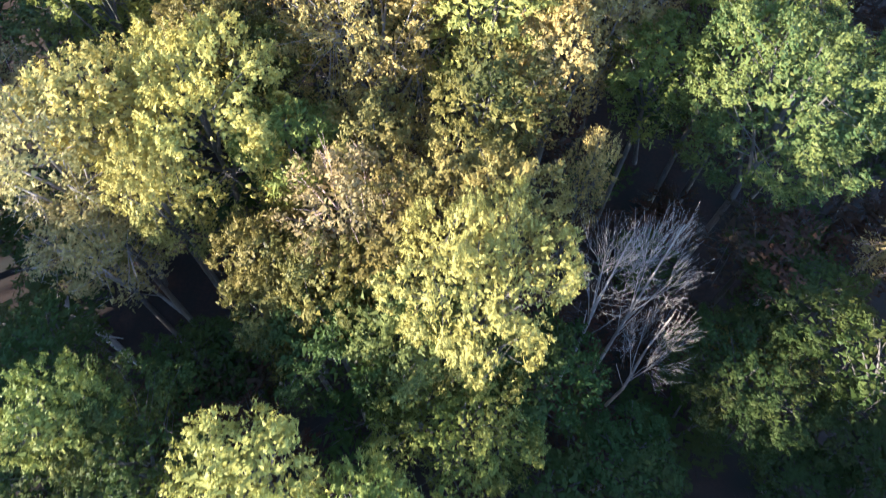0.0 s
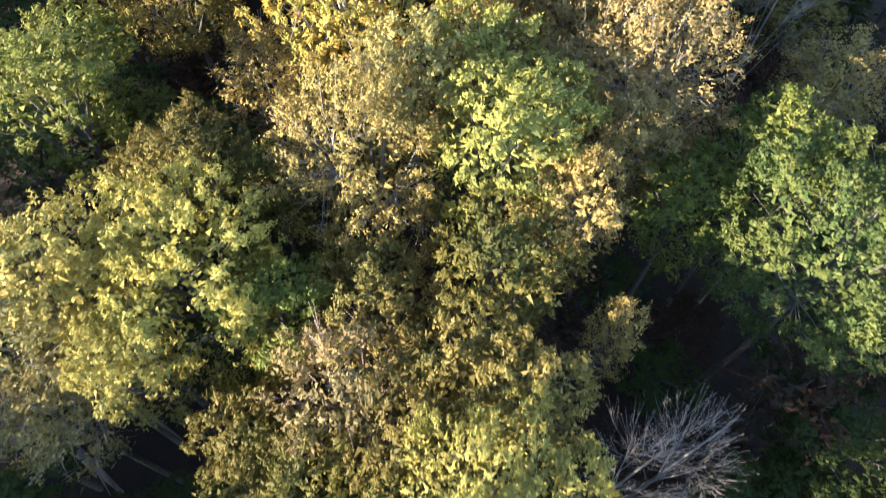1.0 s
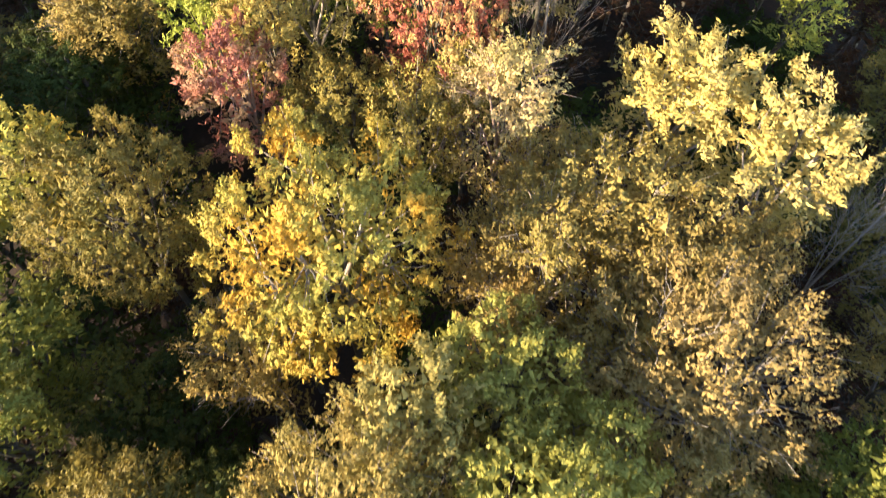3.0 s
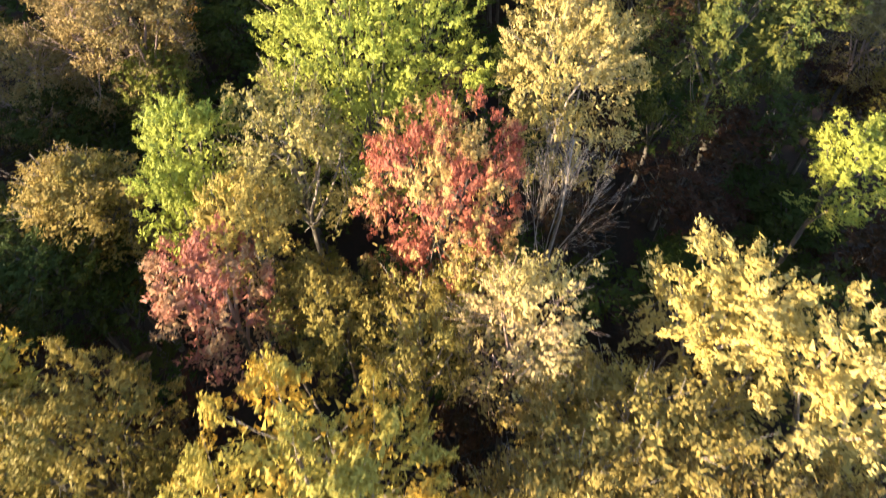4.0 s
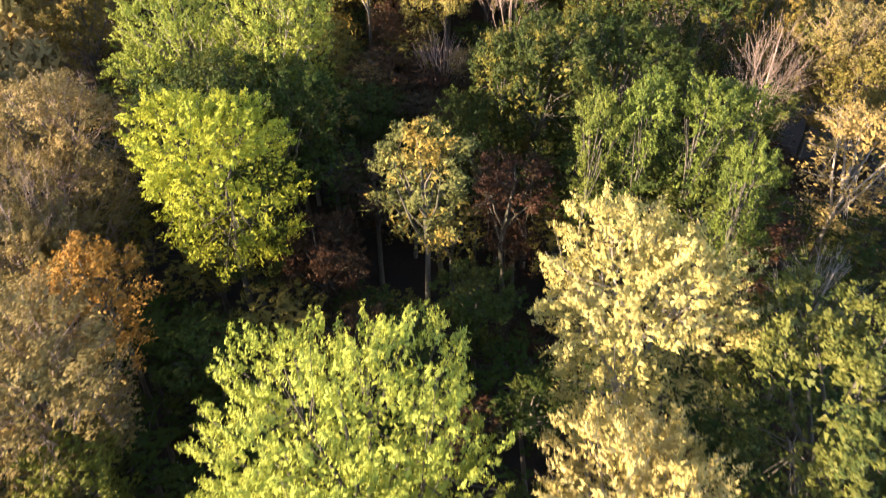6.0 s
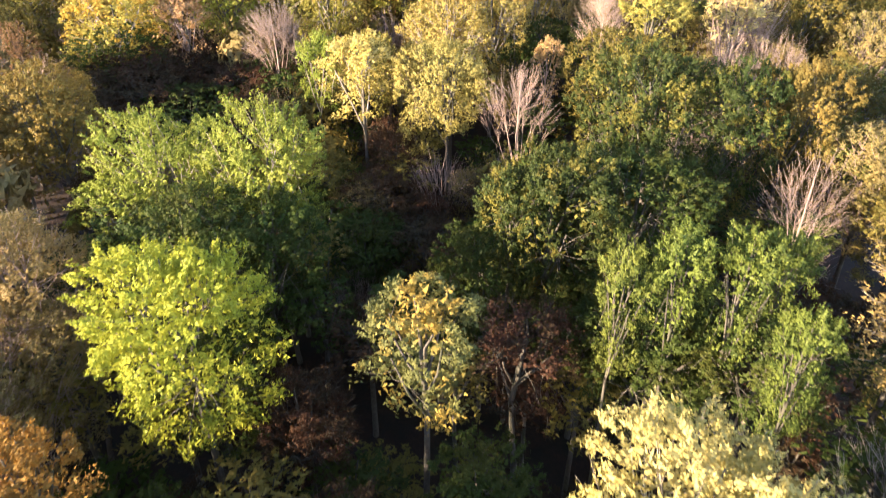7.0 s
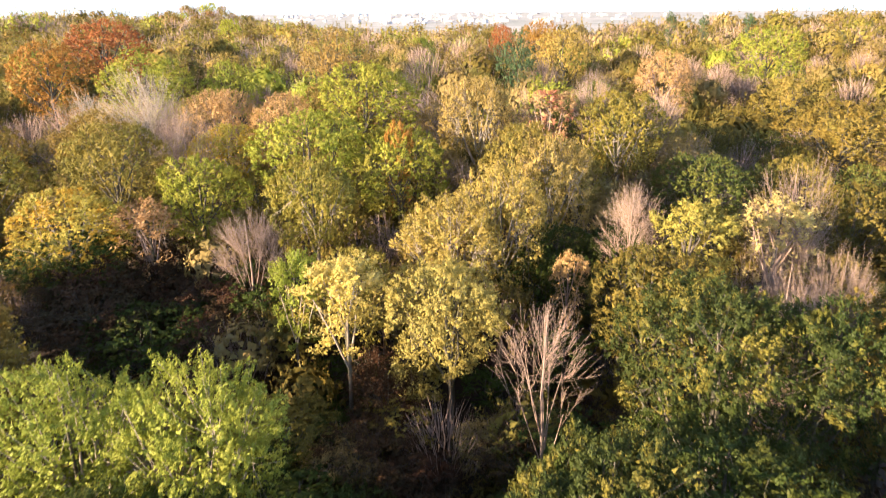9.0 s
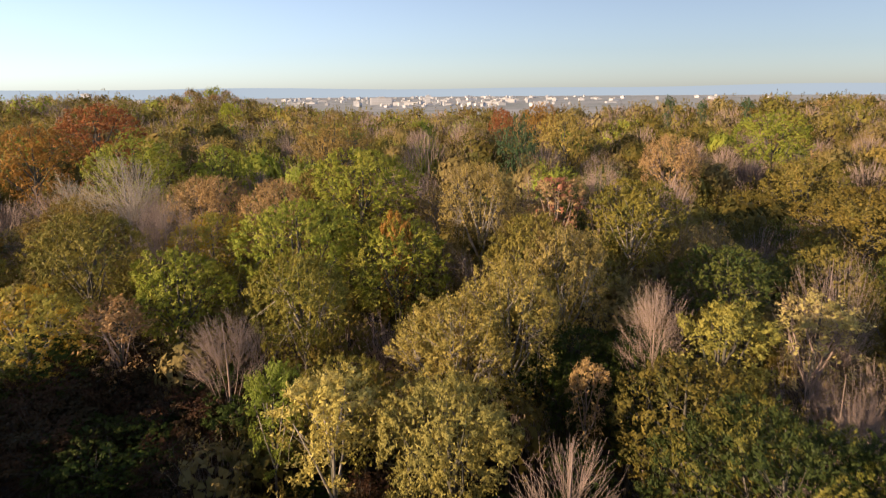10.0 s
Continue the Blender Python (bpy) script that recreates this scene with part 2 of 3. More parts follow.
FORMS = {
    # top and skirt of the crown against its radius, plume length, sideways spread, lean upwards, amount of leaves, unevenness, depth of the lobes
    "broad": (0.80, 2.00, 0.60, 0.44, 0.30, 1.0, 0.12, 0.26),
    "spiky": (0.85, 2.00, 1.05, 0.32, 0.28, 1.0, 0.16, 0.32),
    "thin": (0.90, 1.90, 1.10, 0.46, 0.55, 0.80, 0.12, 0.18),
    "bare": (2.40, 1.00, 1.00, 0.24, 1.70, 0.0, 0.12, 0.0),
}
HEIGHT = 18.0


def dome(rng, count, lowest, form, radius, fine):
    """Ways out of a crown's middle, evenly over its dome, and how far it reaches that way: rounded lobes with clefts between."""
    k = np.arange(count) + 0.5
    up = 1 - (1 - lowest) * (k / count) ** 1.08
    turn = k * 2.39996 + rng.normal(0, 0.25, count)
    flat = np.sqrt(1 - up ** 2)
    ways = unit(np.stack([flat * np.cos(turn), flat * np.sin(turn), up], -1) + rng.normal(0, 0.07, (count, 3)))
    uneven, depth = FORMS[form][6:]
    reach = 0.94 + 0.06 * rng.random(count)
    for _ in range(5):
        reach += np.cos(ways @ rng.normal(0, 2.4, 3) + rng.uniform(0, 6.28)) * uneven * 0.5
    uneven, depth = (uneven, depth) if fine else (uneven * 0.6, depth * 0.6)
    lobes = int((9 + 2.2 * radius) * (1.8 if form == "spiky" else 1.2))
    k = np.arange(lobes) + 0.5
    up = 1 - 1.4 * k / lobes
    turn = k * 2.39996 + rng.uniform(0, 6.28)
    flat = np.sqrt(1 - up ** 2)
    heads = unit(np.stack([flat * np.cos(turn), flat * np.sin(turn), up], -1) + rng.normal(0, 0.16, (lobes, 3)))
    near = np.exp(-(1 - ways @ heads.T) * 0.55 * lobes).max(1)
    return ways, reach + depth * (near - 0.75)


def grow(form, seed, radius, boughs, tufts, leaves, size, plume=1.0):
    """The meshes of one tree: trunk, branchwork and crown, its foot at the origin, HEIGHT tall.
    The crown is a lobed dome of boughs, each a spray of leafy tufts."""
    above, below, length, sideways, lean, amount = FORMS[form][:6]
    rng = np.random.default_rng(seed)
    length, sideways = plume * length * (0.62 + 0.10 * radius), sideways * (0.62 + 0.10 * radius)
    high, low = radius * above, max(radius * below, 7.0) if plume == 1 or form != "broad" or radius < 3 else radius * 1.5
    middle = np.array([0, 0, HEIGHT - high])
    ways, reach = dome(rng, boughs, 0.0 if form == "bare" else -0.8, form, radius, plume == 1)
    size3 = np.where(ways[:, 2:] > 0, np.array([[radius, radius, high]]), np.array([[radius, radius, low]]))
    heads = middle + ways * reach[:, None] * size3
    grain = unit(ways * np.array([1, 1, 0.5]) + np.array([0, 0, lean]) + rng.normal(0, 0.15 if form == "bare" else 0.32, (boughs, 3)))
    tips = heads + grain * length * 0.5
    heads[:, :2] *= radius / np.percentile(np.linalg.norm(tips[:, :2], axis=1), 88)
    sink = np.percentile(tips[:, 2], 98) - HEIGHT + 0.1
    heads[:, 2] -= sink
    middle[2] -= sink

    # wood: a trunk, limbs out of it, and a branch along every bough
    fork = max(3.0, HEIGHT - high - low * 0.8)
    bend = rng.normal(0, 0.25, 2)
    core = [Vector((0, 0, -0.6)), Vector((bend[0] * 0.5, bend[1] * 0.5, fork * 0.5)), Vector((bend[0], bend[1], fork)), Vector((0, 0, HEIGHT - high)), Vector((0.1, 0, HEIGHT - 0.5))]
    wide = 0.07 + 0.026 * radius
    trunk = tubes([(core, [wide * 1.25, wide, wide * 0.85, wide * 0.45, 0.02], 8)], "trunk")
    slim = 0.48 if form == "bare" else 1.0
    runs = []
    limbs = max(6, int(5 + radius))
    feet, ends = [], []
    for i in range(limbs):
        a = 2 * math.pi * i / limbs + rng.normal(0, 0.3)
        rise = rng.uniform(0.0, 1.0)
        foot = Vector((bend[0] * 0.9, bend[1] * 0.9, fork + (HEIGHT - high - fork) * 0.6 * rise))
        out = 0.72 - 0.35 * rise
        end = Vector(middle) + Vector((math.cos(a) * radius * out, math.sin(a) * radius * out, high * (rise * 0.85 - 0.30)))
        knee = foot.lerp(end, 0.5) + Vector((0, 0, -0.08 * radius)) + Vector(rng.normal(0, 0.04 * radius, 3))
        runs.append(([foot, knee, end], [wide * 0.6 * slim, wide * 0.40 * slim, wide * 0.20 * slim], 5))
        feet.append(knee), ends.append(end)
    E = np.array([list(h) for h in ends])
    for n, (head, d) in enumerate(zip(heads, grain)):
        if form in ("broad", "spiky") and n % (2 if plume == 1 else 4):
            continue
        i = int(np.argmin(np.linalg.norm(E - head, axis=1)))
        start = feet[i].lerp(ends[i], rng.uniform(0.3, 1.0))
        end = Vector(head + d * length * 0.45)
        mid = start.lerp(end, 0.5) + Vector(rng.normal(0, 0.10, 3)) + Vector((0, 0, -0.10))
        thick = wide * 0.15 * slim
        runs.append(([start, mid, end] if plume == 1 else [start, end], [thick, thick * 0.65, 0.007] if plume == 1 else [thick, 0.007], 3))
        for _ in range({"bare": 9, "thin": 3 if plume == 1 else 1, "broad": 0, "spiky": 0}[form]):
            a = mid.lerp(end, rng.uniform(-0.6, 0.8))
            b = a + Vector(unit(d + rng.normal(0, 0.24, 3))) * rng.uniform(0.5, 1.3) * (0.7 if form != "bare" else 1.15)
            runs.append(([a, b], [thick * 0.45, 0.006], 3))
    wood = tubes(runs, "branchwork")
    crown = None
    each = int(leaves / (boughs * tufts) * amount)
    if each:
        # tufts stand along a plume that narrows to its tip
        along = rng.uniform(-0.55, 0.5, (boughs, tufts, 1))
        side = rng.normal(0, 0.75, (boughs, tufts, 3)) * sideways * (0.85 - along * 0.7)
        side -= ways[:, None] * (side * ways[:, None]).sum(-1, keepdims=True) * 0.6
        spots = (heads[:, None] + grain[:, None] * along * length + side).reshape(-1, 3)
        aim = unit(np.repeat(grain, tufts, 0) + rng.normal(0, 0.22 if form == "spiky" else 0.4, (boughs * tufts, 3)))
        finger = {"spiky": 0.52, "thin": 0.6, "broad": 0.34}[form] * (1 if plume == 1 else 0.85)
        loose = {"spiky": 0.75, "thin": 1.1, "broad": 0.8}[form]
        lit = spots[:, 2] > middle[2] - 0.45 * radius
        wild = 0.15 if plume == 1 else 0.14
        fine = leaf_spray(rng, spots[lit], aim[lit], each, finger, 0.17 * loose, size, middle, wild, 0.8 if plume == 1 else 0.6)
        coarse = leaf_spray(rng, spots[~lit], aim[~lit], max(2, each // 2), 0.6, 0.26, size * 1.4, middle, wild)
        heart = middle + (spots - middle) * rng.uniform(0.5, 0.88, (len(spots), 1))
        inside = leaf_spray(rng, heart, aim, max(2, each // 9), 0.9, 0.4, size * 2.0, middle)
        crown = leaf_mesh("crown", np.concatenate([fine, coarse, inside]))
    return {"radius": radius, "trunk": trunk, "branchwork": wood, "crown": crown}


# near trees in three sizes, and coarser ones for the farther wood
STOCK = {}
for n, form in enumerate(FORMS):
    bare = form == "bare"
    STOCK[form, "big"] = [grow(form, 100 + 10 * n + s, 3.8, 150 if form == "spiky" else 80 if bare else 110, 6 if form == "spiky" else 8, 29000, 0.1) for s in range(3)]
    STOCK[form, "huge"] = [grow(form, 600 + 10 * n + s, 5.4, 260 if form == "spiky" else 190, 6 if form == "spiky" else 8, 46000, 0.102) for s in range(2)]
    STOCK[form, "small"] = [grow(form, 200 + 10 * n + s, 2.0, 42 if bare else 44, 6, 8400, 0.1) for s in range(3)]
    STOCK[form, "mid"] = [grow(form, 700 + 10 * n + s, 3.8, 170 if bare else 240 if form == "broad" else 130, 3 if form == "broad" else 5, 17000, 0.118, 0.6) for s in range(3)]
    STOCK[form, "far"] = [grow(form, 300 + 10 * n + s, 4.0, 150, 4, 11500, 0.132, 0.5) for s in range(3)]
    STOCK[form, "far_small"] = [grow(form, 500 + 10 * n + s, 2.0, 100 if bare else 48, 3, 3600, 0.14, 0.6) for s in range(2)]
    STOCK[form, "low"] = [grow(form, 400 + 10 * n + s, 2.0, 30, 4, 1800, 0.16) for s in range(2)]

# kind: form, bark, label
KINDS = {
    "yellow": ("broad", BARK, "broad autumn tree with a yellow leafy crown"),
    "gold": ("broad", PALE_BARK, "broad tree with gold and orange autumn leaves"),
    "lime": ("spiky", BARK, "full tree with bright lime-green leaves"),
    "limebright": ("spiky", BARK, "full tree with bright lemon-yellow leaves"),
    "limeyellow": ("broad", BARK, "tree with lime-yellow leaves turning in autumn"),
    "limegreen": ("broad", BARK, "tree with light green leaves, lit tips painted lighter"),
    "palegreen": ("spiky", PALE_BARK, "wide tree with pale green upright leafy shoots"),
    "green": ("broad", BARK, "dark green leafy tree standing in shade"),
    "greenmid": ("broad", BARK, "rounded tree with dense green leaves"),
    "greenspiky": ("spiky", BARK, "green tree with upright shoots, lit tips painted in"),
    "pine": ("spiky", BARK, "blue-green pine rising over the autumn wood"),
    "olive": ("broad", BARK, "olive-coloured autumn tree with thinning leaves"),
    "olivegreen": ("broad", BARK, "dense tree with olive and green leaves, lit tips painted yellow"),
    "olivegold": ("broad", PALE_BARK, "tree with olive and gold autumn leaves"),
    "greenlit": ("broad", BARK, "dark green tree with sunlit clumps painted gold"),
    "brownthin": ("thin", PINK_BARK, "twiggy tree with thin dry brown leaves"),
    "darkolive": ("broad", BARK, "wide tree with dark olive leaves, shade and lit patches painted in"),
    "tanolive": ("thin", PALE_BARK, "thin tree with tan and olive leaves"),
    "tan": ("thin", PALE_BARK, "sparse tan-leaved tree with pale branches showing"),
    "bronze": ("broad", BARK, "rounded tree with bronze-brown autumn leaves"),
    "goldthin": ("thin", BARK, "sparse tree with dull gold autumn leaves"),
    "goldtan": ("broad", BARK, "tree with tan-gold leaves in full sun"),
    "goldolive": ("broad", BARK, "small tree with gold top and olive skirt"),
    "goldyellow": ("broad", BARK, "tree with golden-yellow autumn leaves"),
    "cream": ("spiky", PALE_BARK, "tree with cream-yellow leaves on upright shoots"),
    "creamspiky": ("spiky", PALE_BARK, "tall tree with cream-yellow feathery shoots"),
    "creamthin": ("spiky", PALE_BARK, "tree with thin cream-yellow leaves"),
    "creampink": ("thin", PINK_BARK, "tree with cream and pinkish fading leaves"),
    "palethin": ("thin", PALE_BARK, "sparse tree with pale tan leaves and grey twigs"),
    "redmix": ("broad", BARK, "autumn tree with red and yellow leaves mixed"),
    "pinkred": ("broad", PINK_BARK, "small tree with pinkish-red autumn leaves"),
    "red": ("broad", BARK, "tree with red autumn leaves"),
    "orange": ("broad", BARK, "tree with orange autumn leaves"),
    "peach": ("thin", PINK_BARK, "tree with thin peach-coloured leaves"),
    "rust": ("thin", BARK, "low rust-brown tree under the canopy"),
    "bare": ("bare", PALE_BARK, "leafless tree with pale grey branches"),
    "barepink": ("bare", PINK_BARK, "leafless tree with pinkish-brown twigs"),
}
PLANTED, TALL = [], []
pick = random.Random(7)


def part(name, mesh, material, parent):
    ob = new(name, mesh)
    if not mesh.materials:
        mesh.materials.append(material)
    ob.material_slots[0].link = "OBJECT"
    ob.material_slots[0].material = material
    ob.parent = parent
    return ob


def tree(kind, x, y, radius, top, far=False, name="tree"):
    """One tree by its foot, its crown's radius and the height of its top."""
    form, bark, label = KINDS[kind]
    size = "low" if name == "shrub" else ("mid" if radius > 2.6 and y < 128 else "far" if radius > 2.6 else "far_small") if far == "fine" else ("far" if radius > 2.6 else "far_small") if far else "huge" if radius > 4.5 else "big" if radius > 2.7 else "small"
    stock = pick.choice(STOCK[form, size])
    foot = float(ground_height(x, y))
    root = new(name)
    wide = radius / stock["radius"]
    root.matrix_world = pose(x, y, foot, 0, 0, pick.uniform(0, 360)) @ Matrix.Diagonal((wide, wide, (top - foot) / HEIGHT, 1))
    tagged(root, label, "tree" if name == "tree" else "shrub", "trees of the wood" if name == "tree" else "shrubs under the trees")
    part("trunk", stock["trunk"], bark if form == "bare" else BARK, root)
    part("branchwork", stock["branchwork"], bark, root)
    if stock["crown"]:
        part("crown", stock["crown"], LEAVES[kind], root)
    PLANTED.append((x, y, radius if stock["crown"] else 0.8))
    TALL.append((x, y, radius, top))
    return root


# ---------------------------------------------------------------- the trees that can be told apart, and dark fillers between
tree("yellow", -8.50, 15.30, 3.50, 18.2)
tree("palethin", -12.47, 11.44, 1.90, 15.0)
tree("brownthin", -2.97, 11.79, 2.40, 16.8)
tree("limeyellow", 0.96, 8.21, 2.73, 19.4)
tree("limegreen", 0.68, 6.03, 3.09, 12.4)
tree("goldyellow", 3.82, 17.20, 1.80, 18.0)
tree("olivegreen", 12.30, 16.00, 3.70, 18.3)
tree("limegreen", 8.38, 19.00, 2.04, 15.5)
tree("bare", 5.38, 9.50, 1.46, 16.9)
tree("bare", 7.12, 10.07, 1.42, 16.9)
tree("bare", 7.41, 8.42, 1.32, 13.9)
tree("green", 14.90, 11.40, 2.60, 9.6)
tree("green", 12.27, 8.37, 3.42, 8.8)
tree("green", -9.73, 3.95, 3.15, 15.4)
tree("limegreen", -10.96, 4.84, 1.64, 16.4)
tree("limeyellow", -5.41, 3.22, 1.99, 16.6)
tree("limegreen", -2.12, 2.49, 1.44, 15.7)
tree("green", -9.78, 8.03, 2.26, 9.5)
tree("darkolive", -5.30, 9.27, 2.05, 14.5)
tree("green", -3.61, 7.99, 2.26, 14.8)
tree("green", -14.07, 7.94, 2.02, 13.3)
tree("olive", -2.27, 14.25, 2.11, 16.6)
tree("limegreen", -5.31, 14.22, 2.00, 16.6)
tree("olive", 0.59, 12.26, 2.07, 17.0)
tree("green", 6.83, 5.00, 2.39, 7.9)
tree("olive", -11.64, 29.64, 3.24, 18.0)
tree("gold", -4.10, 27.60, 3.98, 19.6)
tree("tanolive", -7.05, 25.51, 2.36, 14.9)
tree("tanolive", -2.60, 19.60, 3.40, 19.2)
tree("limeyellow", 1.95, 19.12, 2.60, 18.9)
tree("limeyellow", 1.07, 23.31, 2.30, 18.2)
tree("goldtan", -1.38, 21.69, 2.23, 18.9)
tree("tan", 6.70, 23.60, 4.00, 18.7)
tree("limegreen", 11.63, 20.35, 2.11, 16.6)
tree("gold", -15.68, 31.28, 2.56, 17.3)
tree("limegreen", -14.69, 25.22, 2.63, 16.2)
tree("olive", -11.10, 20.45, 2.19, 14.5)
tree("olivegreen", -6.76, 20.32, 1.80, 14.5)
tree("tanolive", 2.96, 27.84, 2.11, 17.8)
tree("tanolive", 5.06, 29.66, 2.67, 17.9)
tree("goldthin", 7.01, 27.03, 2.61, 17.7)
tree("tanolive", 1.03, 27.75, 1.77, 16.7)
tree("cream", 7.80, 33.21, 2.67, 19.0)
tree("cream", 10.90, 30.80, 2.70, 18.8)
tree("bare", 14.26, 29.31, 1.86, 16.5)
tree("pinkred", -8.29, 34.76, 2.11, 18.2)
tree("goldyellow", -7.40, 36.96, 1.75, 18.7)
tree("olive", -4.47, 34.47, 1.98, 17.1)
tree("tanolive", -1.48, 33.66, 1.91, 17.1)
tree("creampink", 1.73, 33.04, 2.14, 19.0)
tree("goldthin", -15.26, 40.53, 2.52, 15.3)
tree("green", -18.08, 40.13, 4.09, 13.2)
tree("lime", 15.67, 41.67, 2.08, 16.5)
tree("redmix", -0.74, 37.30, 2.80, 20.9)
tree("bare", 3.76, 39.32, 2.20, 18.8)
tree("tanolive", 0.26, 35.27, 1.75, 17.3)
tree("lime", -3.58, 45.50, 4.90, 22.0)
tree("creamthin", 4.10, 44.40, 3.20, 20.6)
tree("creamspiky", 5.50, 51.00, 3.90, 22.5)
tree("olivegreen", 11.76, 48.10, 4.28, 21.0)
tree("palethin", -6.29, 40.63, 2.54, 19.2)
tree("lime", -10.20, 40.74, 1.82, 19.0)
tree("lime", -10.27, 38.70, 1.53, 17.8)
tree("brownthin", -16.55, 50.66, 3.82, 19.1)
tree("barepink", -21.20, 59.54, 3.79, 19.4)
tree("olive", -15.41, 41.01, 1.89, 15.4)
tree("limebright", -11.80, 61.30, 3.99, 21.5)
tree("goldolive", -2.10, 61.00, 2.50, 19.9)
tree("greenspiky", 6.06, 62.05, 1.26, 21.2)
tree("greenspiky", 8.22, 62.14, 1.36, 21.7)
tree("green", 8.40, 64.22, 3.81, 17.0)
tree("greenspiky", 10.86, 62.34, 1.53, 21.6)
tree("greenspiky", 12.98, 63.42, 1.31, 20.7)
tree("greenspiky", 12.08, 59.16, 1.18, 20.2)
tree("green", 12.96, 63.04, 3.68, 17.0)
tree("brownthin", -21.24, 66.61, 3.69, 19.9)
tree("tan", 18.97, 62.56, 2.58, 19.8)
tree("bare", 16.21, 57.10, 2.29, 15.5)
tree("limegreen", -14.42, 48.07, 1.80, 15.0)
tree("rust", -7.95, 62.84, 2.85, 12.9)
tree("palegreen", -17.80, 76.30, 5.00, 20.9)
tree("palegreen", -10.80, 74.30, 3.38, 22.2)
tree("green", -14.12, 69.20, 4.12, 19.3)
tree("greenlit", 2.37, 69.13, 1.94, 20.8)
tree("green", 9.00, 71.50, 4.30, 20.5)
tree("cream", -6.90, 85.60, 2.35, 22.3)
tree("goldtan", -1.20, 85.60, 3.30, 22.0)
tree("palegreen", -10.30, 88.50, 1.53, 21.8)
tree("barepink", 3.30, 78.80, 2.24, 22.5)
tree("greenlit", 11.20, 78.50, 5.20, 23.6)
tree("greenlit", 15.80, 77.50, 3.00, 22.8)
tree("bronze", 19.90, 78.75, 3.16, 22.6)
tree("barepink", 17.51, 70.80, 2.19, 20.7)
tree("limeyellow", 14.20, 91.00, 2.60, 24.0)
tree("barepink", 24.50, 99.50, 3.40, 24.6, far="fine")
tree("creampink", 22.60, 97.00, 2.60, 22.3, far="fine")
tree("bronze", -26.82, 81.61, 3.73, 21.9)
tree("green", 3.61, 71.73, 1.69, 20.2)
tree("green", -6.15, 76.52, 3.15, 13.6)
tree("rust", -5.17, 81.67, 3.45, 14.2)
tree("rust", -2.05, 75.61, 2.37, 13.6)
tree("gold", -28.30, 97.80, 4.20, 23.0, far="fine")
tree("peach", -22.69, 98.00, 2.30, 22.2, far="fine")
tree("greenmid", -20.44, 103.00, 3.69, 24.4, far="fine")
tree("greenmid", -12.01, 105.00, 4.32, 27.4, far="fine")
tree("greenmid", -4.93, 105.00, 4.06, 26.0, far="fine")
tree("olivegold", -10.64, 98.05, 3.29, 25.0, far="fine")
tree("greenmid", -8.52, 117.00, 5.03, 30.0, far="fine")
tree("olive", -27.78, 104.76, 3.88, 26.6, far="fine")
tree("peach", -22.91, 118.00, 3.20, 27.6, far="fine")
tree("peach", -16.25, 116.00, 3.50, 27.5, far="fine")
tree("gold", -20.87, 112.00, 3.30, 25.2, far="fine")
tree("bare", -30.42, 118.00, 5.12, 29.6, far="fine")
tree("barepink", -23.64, 109.46, 3.22, 27.7, far="fine")
tree("greenmid", -35.85, 132.00, 5.62, 29.9, far="fine")
tree("greenmid", -27.19, 136.00, 3.62, 29.0, far="fine")
tree("orange", -48.61, 135.00, 5.03, 31.5, far="fine")
tree("red", -52.97, 160.00, 6.32, 33.3, far="fine")
tree("goldthin", -16.05, 150.00, 5.51, 31.9, far="fine")
tree("limebright", -66.72, 270.00, 3.78, 31.4, far="fine")
tree("pinkred", 8.20, 112.60, 2.24, 28.0, far="fine")
tree("pine", 9.22, 150.00, 3.04, 31.7, far="fine")
tree("goldyellow", 18.00, 165.00, 5.16, 31.0, far="fine")
tree("barepink", 12.57, 115.17, 2.13, 28.9, far="fine")
tree("peach", 30.10, 150.00, 4.62, 28.7, far="fine")
tree("tanolive", 2.70, 96.37, 3.90, 25.1, far="fine")
tree("tanolive", -0.86, 93.99, 4.10, 23.6, far="fine")
tree("olivegreen", 20.26, 106.00, 3.85, 23.4, far="fine")
tree("barepink", 11.39, 94.87, 1.96, 23.7, far="fine")
tree("peach", 6.80, 92.00, 1.30, 20.3, far="fine")
tree("tan", 6.98, 101.00, 3.02, 26.1, far="fine")
tree("greenmid", 53.22, 170.00, 5.88, 31.2, far="fine")
tree("barepink", -14.50, 94.60, 2.38, 22.2, far="fine")
tree("rust", -23.26, 100.81, 4.43, 18.4, far="fine")
tree("rust", -27.51, 99.47, 5.53, 18.2, far="fine")
tree("rust", -17.81, 95.63, 3.48, 17.3, far="fine")
tree("green", 6.85, 97.07, 2.90, 20.2, far="fine")
tree("green", 10.95, 97.35, 2.98, 20.1, far="fine")
tree("bronze", 40.45, 121.97, 5.80, 25.5, far="fine")
tree("olive", 46.15, 145.13, 5.58, 25.8, far="fine")
tree("barepink", -4.16, 119.79, 2.94, 29.6, far="fine")
tree("tan", 1.85, 113.17, 3.18, 29.1, far="fine")
tree("orange", -4.75, 104.01, 1.35, 26.7, far="fine")
tree("olive", 4.88, 102.75, 3.10, 26.6, far="fine")
tree("olivegold", 14.31, 111.13, 3.72, 27.9, far="fine")
tree("orange", 17.47, 190.00, 3.66, 32.2, far="fine")
tree("red", 10.41, 190.00, 2.73, 31.2, far="fine")
tree("greenlit", 4.30, 69.80, 3.60, 21.4)
tree("green", 0.89, 70.03, 2.86, 16.9)
tree("green", 6.12, 68.13, 3.39, 15.0)
tree("green", -10.45, 70.61, 3.23, 18.6)
tree("rust", 2.69, 63.90, 2.50, 16.3)
tree("green", -11.66, 63.08, 3.12, 16.7)
tree("pine", 55.43, 230.00, 1.39, 32.8, far="fine")
